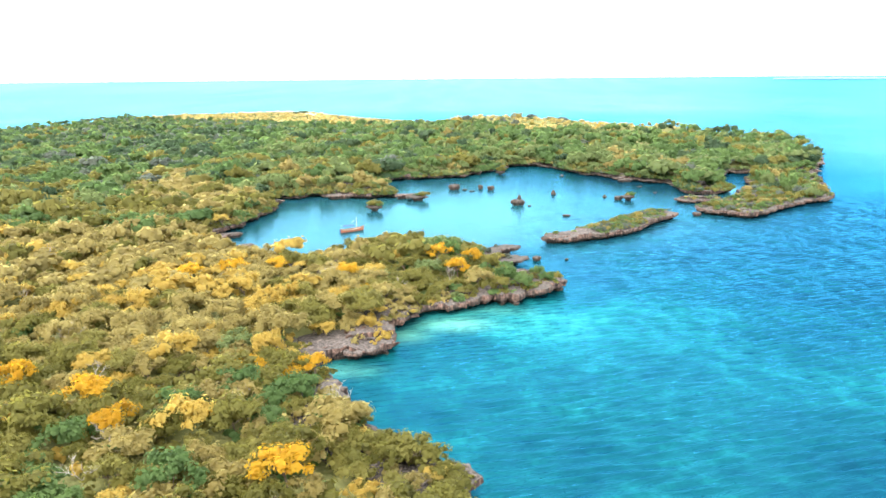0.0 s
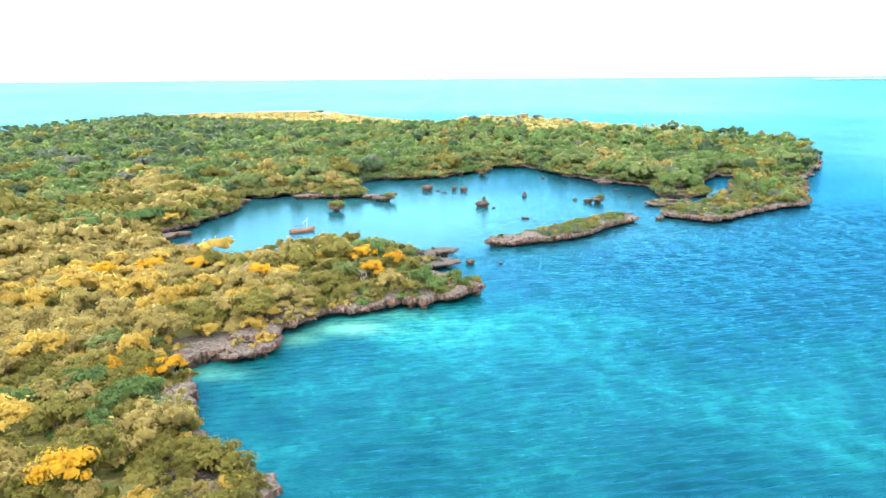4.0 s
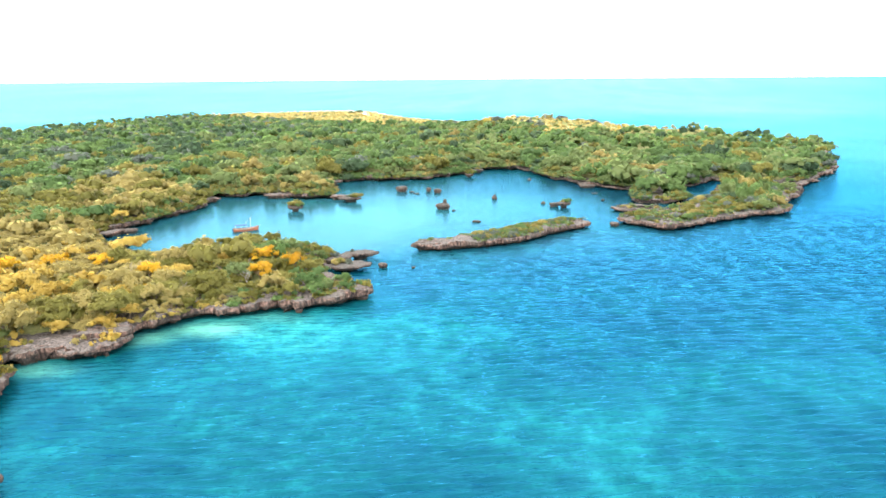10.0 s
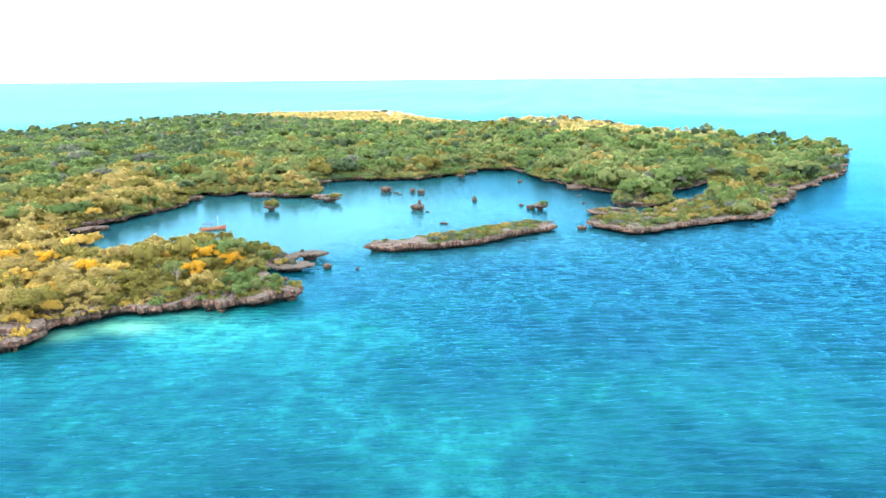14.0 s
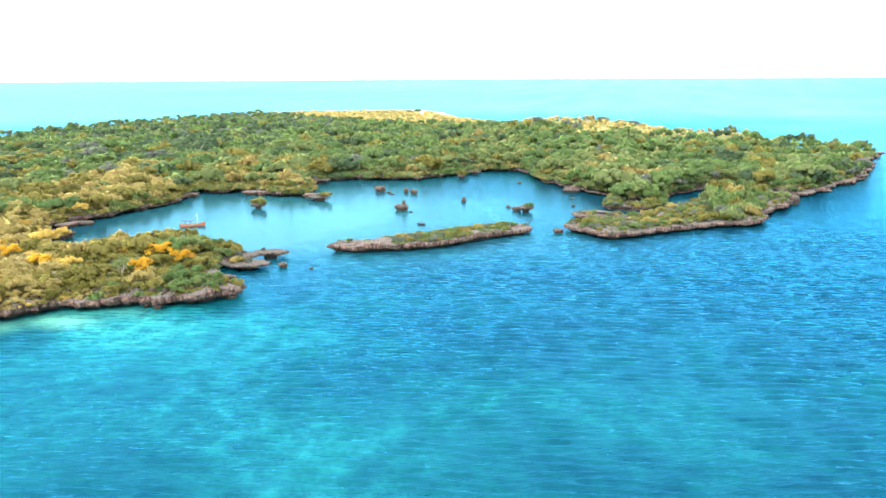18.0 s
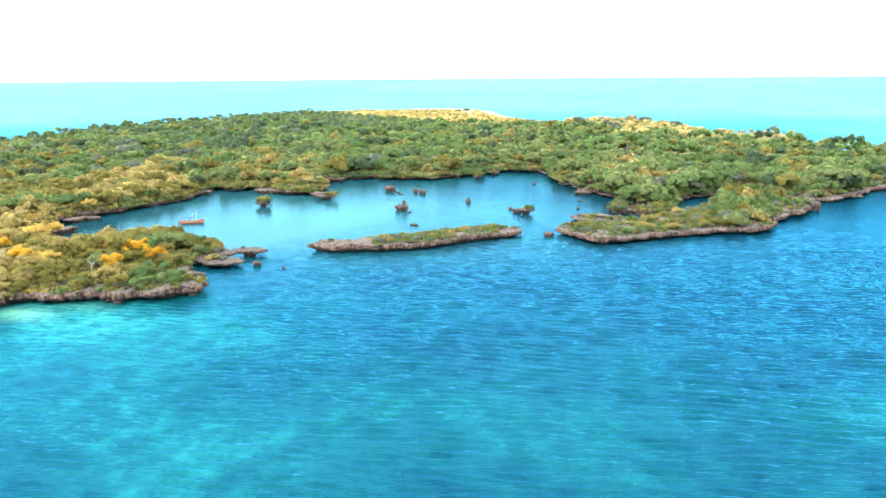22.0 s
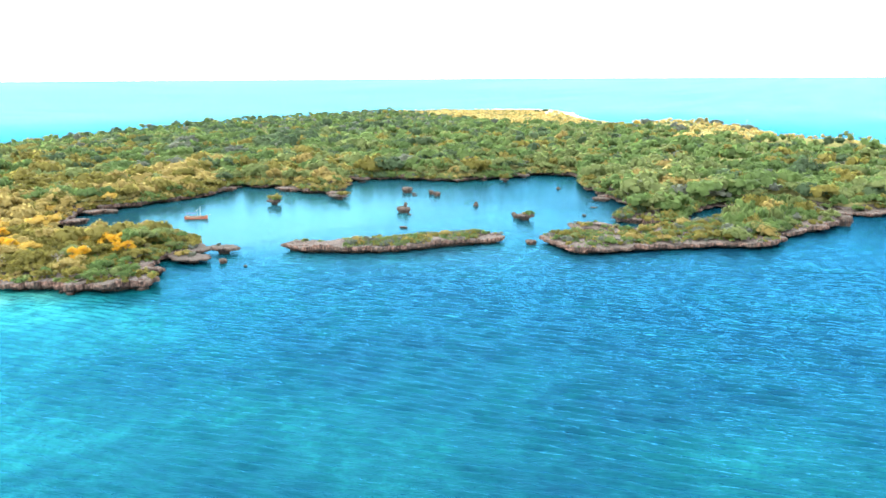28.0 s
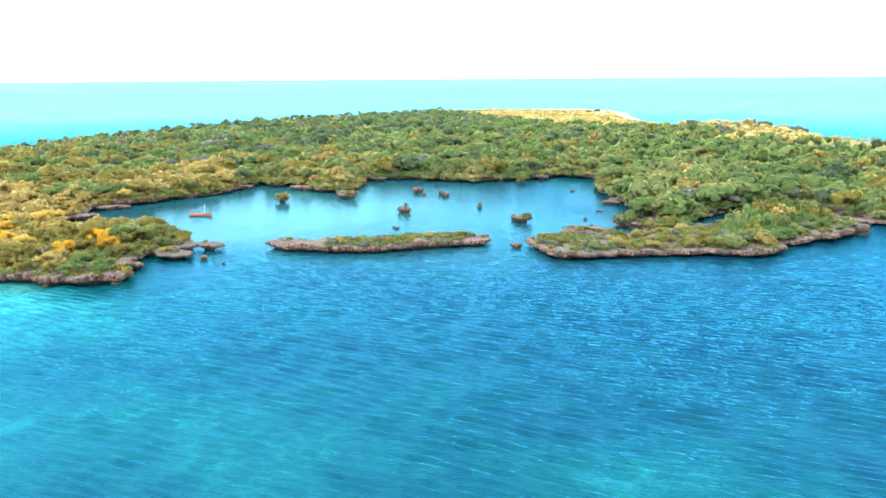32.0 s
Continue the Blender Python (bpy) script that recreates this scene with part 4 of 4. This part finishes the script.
def islet_scrub(which, singles, rest, seed, size, where, top, bare=()):
    """Shrubs of their own, and the low growth between them as one mesh."""
    rng = np.random.default_rng(seed)
    loop, sd = islet_loops[which], ISLET_FIELDS[which]
    lo, hi = loop.min(0), loop.max(0)
    low = Wood(TUFT_FORMS)
    done = 0
    while done < singles + rest:
        x, y = rng.uniform(lo[0], hi[0]), rng.uniform(lo[1], hi[1])
        d = sd(x, y)
        if d < -0.2 or (near_any(x, y, bare) and rng.random() < 0.93):
            continue
        kind = KINDS[int(rng.choice(9, p=[0.27, 0.0, 0, 0.06, 0.30, 0.03, 0.14, 0.20, 0]))]
        if done < singles:
            if d < 1.6:
                continue
            plant_shrub(rng, x, y, top, rng.uniform(*size) * (0.65 if d < 2.6 else 1.0) * (1.4 if x > 168 else 0.75 if which == "east" else 1.0), kind, where, 0.95)
        else:
            low.grow(rng, x, y, top - 0.1, rng.uniform(0.7, 1.4) * (0.7 if d < 0.9 else 1.0), 0.0, kind)
        done += 1
    tagged(low.finish("islet_scrub", "low dry scrub and grass tufts " + where), category="scrub")


islet_scrub("long", 90, 330, 71, (1.1, 2.1), "on the long coral islet", 2.75, [(38, 253, 12), (52, 258, 6), (98, 297, 7)])
islet_scrub("east", 150, 720, 72, (1.8, 3.8), "on the broad coral islet", 3.0, [(208, 400, 8), (203, 389, 7), (197, 374, 5), (192, 360, 3), (130, 296, 2.5)])
tall_rng = np.random.default_rng(74)
for x, y, r, kind in [(172, 351, 3.8, "green"), (171, 343, 3.0, "sage"), (178, 350, 3.6, "olive"), (178, 360, 4.0, "green"),
                      (184, 366, 3.8, "sage"), (184, 355, 3.2, "green"), (180, 371, 3.4, "olive"), (189, 377, 3.4, "green"),
                      (172, 378, 3.8, "green"), (174, 391, 4.6, "olive"), (181, 397, 4.2, "green"), (188, 399, 4.0, "sage"), (181, 386, 4.4, "tan"), (192, 390, 3.6, "olive"), (170, 366, 3.4, "sage")]:
    plant_shrub(tall_rng, x, y, 3.0, r, kind, "on the broad coral islet", 2.0)
islet_scrub("table", 8, 14, 73, (0.7, 1.3), "on the flat coral islet", 2.2)

# ================= rocks standing in the water =================


def lathe_rock(name, seed, profile, rx, ry, h, segs=48, ragged=1.0):
    """A turned coral rock with a ragged outline. profile: share of the radius and of the height."""
    bm = bmesh.new()
    rings = []
    for j, (r, z) in enumerate(profile):
        ring = []
        for k in range(segs):
            a = 2 * math.pi * k / segs
            c, s = math.cos(a), math.sin(a)
            wob = 1 + ragged * (0.38 * noise.noise((c * 1.3 + seed, s * 1.3, z * 0.4)) + 0.30 * noise.noise((c * 3.2 + seed, s * 3.2, z * 0.8)) + 0.20 * noise.noise((c * 9 + seed, s * 9, z * 1.5)))
            dz = 0.16 * noise.noise((c * 2.5, s * 2.5 + seed, j * 1.7)) + 0.10 * noise.noise((c * 7, s * 7 + seed, j * 2.3))
            ring.append(bm.verts.new((c * r * rx * wob, s * r * ry * wob, z * h + dz * (0 if z < 0.2 else h * 0.5))))
        rings.append(ring)
    for a, b in zip(rings, rings[1:]):
        for k in range(segs):
            bm.faces.new((a[k], a[(k + 1) % segs], b[(k + 1) % segs], b[k]))
    bm.faces.new(rings[-1])
    return bm


MUSHROOM = [(0.42, -0.4), (0.40, 0.08), (0.43, 0.28), (0.52, 0.40), (0.84, 0.48), (1.0, 0.58), (1.03, 0.78), (0.95, 0.93), (0.6, 0.98), (0.25, 1.0)]
BLOCK = [(0.80, -0.4), (0.76, 0.1), (0.84, 0.3), (1.0, 0.5), (0.98, 0.7), (0.85, 0.88), (0.55, 0.97), (0.2, 1.0)]
LEDGE = [(0.66, -0.4), (0.62, 0.12), (0.72, 0.42), (0.94, 0.58), (1.0, 0.68), (1.0, 0.86), (0.95, 0.97), (0.6, 1.0), (0.25, 1.0)]
WEDGE = [(0.9, -0.4), (0.85, 0.1), (0.95, 0.25), (0.7, 0.5), (0.42, 0.75), (0.2, 0.95), (0.08, 1.0)]


def sea_rock(x, y, rx, ry, h, seed, shape, label, name="rock", turn=0):
    bm = lathe_rock(name, seed, shape, rx, ry, h, 64 if shape is LEDGE else 40, 1.5 if shape is LEDGE else 0.8)
    ob = part(name, bm, CORAL if shape is LEDGE else STAINED_CORAL, None, label)
    tagged(ob, category="rock", group="rocks in the lagoon")
    ob.matrix_world = pose(x, y, 0, 0, 0, turn)
    return ob


rock_rng = np.random.default_rng(91)
# undercut rocks with a cap of scrub
for x, y, rx, ry, h, turn, seed, shrubs in [
        (-31, 319, 3.3, 3.0, 2.6, 0, 1, [(0, 0, 2.3, "olive"), (-1.4, 0.6, 1.8, "olive"), (1.6, -0.4, 1.8, "green"), (0.3, 1.6, 1.6, "tan")]),
        (-12, 345, 5.4, 3.2, 2.6, 10, 2, [(2.6, 0, 2.0, "olive"), (0.2, 0.8, 1.2, "green"), (-2, 0.3, 0.9, "grey"), (3.6, 0.9, 1.5, "tan")]),
        (90.5, 341, 3.4, 2.7, 2.6, 30, 3, [(1.0, 1.2, 1.6, "green"), (2.0, 0.6, 1.3, "green"), (-0.6, 0.2, 0.9, "tan")]),
        (-37, 398, 4.5, 3.0, 3.0, 0, 4, [(0, 0, 1.8, "olive"), (1.8, 0.5, 1.4, "green"), (-1.9, 0.4, 1.4, "grey")]),
        (36, 437, 2.8, 2.4, 2.4, 0, 5, [(0, 0, 2.4, "olive"), (1.2, 0.6, 1.8, "green")]),
        (39, 457, 3.6, 2.4, 2.4, 0, 6, [(0, 0, 1.4, "olive")]),
        (14, 230, 5.2, 4.0, 2.7, 40, 7, [(-1.5, 0.8, 1.6, "olive"), (0.8, -0.6, 1.2, "grey"), (-2.4, -1.4, 1.4, "sage")]),
        (21, 237.5, 5.0, 3.2, 2.5, 25, 8, [(-2.6, 0.2, 0.7, "grey")]),
        (21, 223.5, 6.8, 3.8, 2.2, 22, 9, [(-2.6, 0.4, 1.4, "olive"), (-0.6, 0.9, 1.0, "grey"), (-3.4, -1.2, 1.5, "tan"), (0.8, -0.4, 0.7, "grey")])]:
    sea_rock(x, y, rx, ry, h, seed * 3.3, MUSHROOM, "undercut mushroom-shaped coral rock standing in the lagoon", "mushroom_rock", turn)
    for dx, dy, r, kind in shrubs:
        plant_shrub(rock_rng, x + dx, y + dy, h * 0.92, r * 1.3, kind, "on a coral rock", 1.05)
for x, y, rx, ry, h, turn, seed, shape, label in [
        (6.6, 379, 3.0, 2.4, 3.0, 0, 21, BLOCK, "squat brown coral boulder in the lagoon"),
        (20.6, 380, 1.4, 1.2, 2.3, 0, 22, BLOCK, "small brown coral boulder in the lagoon"),
        (26, 377, 2.0, 1.6, 2.2, 20, 23, BLOCK, "dark coral boulder in the lagoon"),
        (12.2, 377, 1.4, 0.7, 0.7, 0, 24, BLOCK, "flat dark rock awash in the lagoon"),
        (15.5, 372, 1.6, 0.6, 0.5, 0, 25, BLOCK, "flat dark rock awash in the lagoon"),
        (35.5, 331, 3.1, 2.5, 2.8, 0, 26, BLOCK, "brown coral boulder with a stub of rock on top"),
        (57, 360.5, 1.3, 1.0, 2.4, 0, 27, WEDGE, "dark pointed rock in the lagoon"),
        (81, 350, 1.2, 0.9, 1.3, 0, 28, WEDGE, "dark pointed rock in the lagoon"),
        (86, 343, 2.1, 1.3, 1.9, 0, 29, BLOCK, "dark coral boulder beside the mushroom-shaped rock"),
        (53.8, 302.5, 1.8, 0.8, 0.8, 0, 30, BLOCK, "flat dark rock awash in the lagoon"),
        (110, 301, 2.0, 1.5, 1.7, 0, 31, BLOCK, "brown coral boulder in the lagoon mouth"),
        (31, 227.5, 1.5, 1.1, 1.5, 0, 32, BLOCK, "dark coral boulder off the headland"),
        (41, 227.8, 0.7, 0.5, 0.5, 0, 33, BLOCK, "small rock awash off the headland"),
        (208, 392, 3.3, 2.6, 4.2, 0, 34, BLOCK, "tall brown coral boulder off the broad islet"),
        (109.5, 361, 0.8, 0.7, 0.8, 0, 35, BLOCK, "small dark rock in the lagoon"),
        (72.3, 427, 1.2, 0.8, 1.2, 0, 36, WEDGE, "dark pointed rock in the lagoon"),
        (40.8, 327.7, 0.9, 0.5, 0.5, 0, 37, BLOCK, "small rock awash in the lagoon"),
        (107, 382, 1.6, 0.7, 0.5, 20, 38, BLOCK, "flat rock awash with a dead stump"),
        (150, 372, 2.2, 1.2, 1.4, 30, 39, BLOCK, "dark coral boulder in the narrow channel"),
        (155, 366, 1.6, 1.0, 0.9, 0, 40, BLOCK, "flat dark rock in the narrow channel"),
        (104, 402, 4.4, 2.0, 1.9, 10, 41, BLOCK, "low grey coral ledge at the lagoon's shore"),
        (-81, 266, 3.8, 2.0, 1.9, 20, 42, BLOCK, "low grey coral ledge at the lagoon's shore")]:
    sea_rock(x, y, rx, ry, h, seed * 1.7, shape, label, "boulder", turn)
# flat plates of coral that stick out of the shore
for x, y, rx, ry, h, turn, seed in [
        (-20, 146.5, 7.5, 2.8, 2.2, 14, 51), (-17, 153.5, 5.5, 3.2, 4.0, 35, 52), (-27, 143, 4.5, 2.6, 3.0, 40, 53), (20, 203, 6.0, 2.3, 3.2, 32, 54), (22, 207.5, 4.0, 1.8, 2.0, 20, 55),
        (204, 413, 6.0, 3.0, 2.2, -10, 57), (219, 421, 7.0, 3.2, 2.0, 50, 58), (231, 440, 7.0, 3.0, 2.2, 60, 59), (247, 466, 7.5, 3.4, 2.2, 55, 60),
        (261, 492, 6.0, 3.0, 2.4, 65, 61), (272, 525, 6.0, 3.0, 2.2, 70, 62), (300, 622, 9.0, 6.0, 3.0, 30, 63), (283, 556, 6.0, 3.0, 2.4, 75, 64), (134, 357, 8.0, 3.4, 2.3, 8, 65),
        (146, 370, 4.0, 2.4, 2.1, 60, 66), (100, 421, 6.0, 2.6, 2.0, -60, 67), (-83, 337, 6.0, 2.6, 2.2, 30, 68), (-52, 352.5, 6.0, 2.6, 2.2, 10, 69), (-38, 357, 5.0, 2.4, 2.0, -10, 70),
        (-72, 241, 6.5, 2.6, 2.4, 40, 71), (-84, 262, 4.5, 2.2, 2.0, 70, 72), (-82, 303, 4.5, 2.2, 2.0, 90, 73), (-18, 420, 7.0, 2.6, 2.2, 10, 74), (-19, 352, 5.0, 2.4, 2.2, 20, 75),
        (200, 386, 5.0, 3.0, 2.4, 55, 76), (42, 254, 6.0, 2.6, 2.6, 20, 77)]:
    sea_rock(x, y, rx, ry, h, seed * 1.7, LEDGE, "flat undercut coral plate jutting from the shore", "coral_ledge", turn)
sea_rock(36.3, 331.2, 0.9, 0.8, 4.6, 77.0, BLOCK, "slim coral stub rising from a boulder", "rock_stub")
plant_shrub(rock_rng, 36.4, 331.2, 4.4, 0.7, "grey", "on a coral rock", 0.6)
plant_shrub(rock_rng, 25.8, 197.0, 2.6, 1.6, "tan", "on the tip of the headland", 0.7)
plant_shrub(rock_rng, 29.5, 196.0, 2.7, 1.4, "olive", "on the tip of the headland", 0.7)

# the flat slab that joins the headland to its outermost rock
bm = lathe_rock("slab", 5.5, [(0.8, 0.0), (1.0, 0.35), (0.95, 0.8), (0.6, 1.0)], 5.5, 1.3, 0.8, 22)
slab = tagged(part("rock_bridge", bm, CORAL, None, "flat coral slab bridging the headland and a standing rock"), category="rock", group="rocks in the lagoon")
slab.matrix_world = pose(16.5, 234.0, 1.6, 0, 0, 50)

# ================= boat =================


def plain(name, a, b, rough=0.6, scale=3.0):
    m = Nodes(name, rough, 0.3)
    n = m.noise(m.place(), scale, 6.0, 0.65)
    m.link(m.ramp(n, [(0.3, a), (0.7, b)]), "Base Color")
    m.bump(n, 0.25, 0.02)
    return m.mat


HULL = plain("rust_red_paint", (0.30, 0.075, 0.035), (0.46, 0.14, 0.07))
STRAKE = plain("weathered_planks", (0.16, 0.10, 0.06), (0.30, 0.20, 0.13))
BLUE = plain("navy_canvas", (0.02, 0.04, 0.09), (0.05, 0.09, 0.16), 0.9)
SPAR = plain("pale_pole", (0.32, 0.27, 0.18), (0.5, 0.44, 0.32))


def box(bm, x0, x1, y0, y1, z0, z1):
    v = [bm.verts.new((x, y, z)) for z in (z0, z1) for x, y in ((x0, y0), (x1, y0), (x1, y1), (x0, y1))]
    for q in ((3, 2, 1, 0), (4, 5, 6, 7), (0, 1, 5, 4), (1, 2, 6, 5), (2, 3, 7, 6), (3, 0, 4, 7)):
        bm.faces.new([v[i] for i in q])


def build_boat():
    root = tagged(new("boat"), "rust-red wooden dhow with navy canopy, moored in the lagoon", "boat")
    root.matrix_world = pose(-36.3, 275.6, 0, 0, 0, 30)
    # hull: sections from stern to raked bow
    secs = [(-4.6, 0.75, 1.25), (-3.6, 1.1, 1.05), (-2.0, 1.35, 0.92), (0.0, 1.42, 0.9), (2.0, 1.2, 1.0), (3.4, 0.78, 1.2), (4.5, 0.3, 1.5), (5.3, 0.04, 1.8)]

    def shell(grow, low, high):
        bm = bmesh.new()
        rows = []
        for x, half, sheer in secs:
            row = []
            for s in (-1, 1):
                side = []
                for k in range(5):
                    u = low + (high - low) * k / 4
                    z = -0.55 + (sheer + 0.55) * u
                    wdt = half * (0.35 + 0.65 * min(1, u * 1.6) ** 0.6) + grow
                    side.append(bm.verts.new((x + 0.25 * (u - 1) * (x > 3), s * wdt, z)))
                row.append(side)
            rows.append(row)
        for a, b in zip(rows, rows[1:]):
            for s in (0, 1):
                for k in range(4):
                    bm.faces.new((a[s][k], b[s][k], b[s][k + 1], a[s][k + 1]))
            bm.faces.new((a[0][0], a[1][0], b[1][0], b[0][0]))
        for k in range(4):
            bm.faces.new((rows[0][0][k], rows[0][0][k + 1], rows[0][1][k + 1], rows[0][1][k]))
        bmesh.ops.recalc_face_normals(bm, faces=bm.faces)
        return bm
    part("hull", shell(0.0, 0.0, 1.0), HULL, root, "rust-red planked hull")
    part("gunwale", shell(0.05, 0.86, 1.02), STRAKE, root, "weathered wooden gunwale")
    bm = bmesh.new()
    prev = None
    for x, half, sheer in secs[:-1]:
        cur = [bm.verts.new((x, s * half * 0.9, sheer - 0.4)) for s in (-1, 1)]
        if prev:
            bm.faces.new((prev[0], prev[1], cur[1], cur[0]))
        prev = cur
    part("deck", bm, STRAKE, root)
    for x in (-2.6, -1.2, 0.2, 1.6):
        bm = bmesh.new()
        box(bm, x - 0.18, x + 0.18, -1.15, 1.15, 0.72, 0.8)
        part("thwart", bm, STRAKE, root)
    # canopy on posts
    bm = bmesh.new()
    nx, ny = 8, 8
    grid = {}
    for i in range(nx + 1):
        for j in range(ny + 1):
            x, y = -3.9 + 4.6 * i / nx, -1.3 + 2.6 * j / ny
            z = 2.65 - 0.22 * (y / 1.3) ** 2 + 0.05 * math.cos(i * math.pi)
            grid[i, j] = (bm.verts.new((x, y, z)), bm.verts.new((x, y, z - 0.06)))
    for i in range(nx):
        for j in range(ny):
            for l in (0, 1):
                f = [grid[i, j][l], grid[i + 1, j][l], grid[i + 1, j + 1][l], grid[i, j + 1][l]]
                bm.faces.new(f if l == 0 else f[::-1])
    part("canopy", bm, BLUE, root, "navy canvas canopy")
    for x in (-3.7, -1.6, 0.5):
        for s in (-1, 1):
            bm = bmesh.new()
            tube(bm, (x, s * 1.0, 0.5), (x, s * 1.1, 2.47), 0.045, 0.04, 8)
            part("post", bm, SPAR, root)
    bm = bmesh.new()
    tube(bm, (2.0, 0, 0.2), (2.35, 0, 5.6), 0.09, 0.05, 8)
    mast = part("mast", bm, SPAR, root)
    bm = bmesh.new()
    tube(bm, (2.3, 0.1, 4.9), (0.2, 0.3, 3.2), 0.05, 0.04, 8)
    part("furled_sail", bm, SPAR, mast, "furled pale sail on its yard")
    bm = bmesh.new()
    tube(bm, (4.7, 0, 1.45), (6.2, 0, 2.0), 0.07, 0.035, 8)
    part("bowsprit", bm, SPAR, root)
    bm = bmesh.new()
    box(bm, -5.05, -4.6, -0.16, 0.16, 0.1, 1.15)
    part("outboard_motor", bm, BLUE, root, "dark outboard motor")


build_boat()

# ================= far land on the horizon =================
bm = bmesh.new()
row = []
for k in range(41):
    a = radians(24.5 + 14 * k / 40)
    r = 4380
    top = 30 + 5 * (0.3 + abs(noise.noise((k * 0.31, 2, 5)))) * math.sin(math.pi * k / 40) ** 0.5
    row.append((bm.verts.new((r * math.sin(a), r * math.cos(a), 20)), bm.verts.new((r * math.sin(a), r * math.cos(a), top)),
                bm.verts.new(((r + 140) * math.sin(a), (r + 140) * math.cos(a), top))))
for a, b in zip(row, row[1:]):
    bm.faces.new((a[0], b[0], b[1], a[1]))
    bm.faces.new((a[1], b[1], b[2], a[2]))
far_land = plain("hazy_land", (0.2, 0.27, 0.28), (0.26, 0.33, 0.34), 0.9, 0.01)
tagged(part("backdrop", bm, far_land, None, "faint hazy strip of land on the horizon"), category="distance", kind="structure")
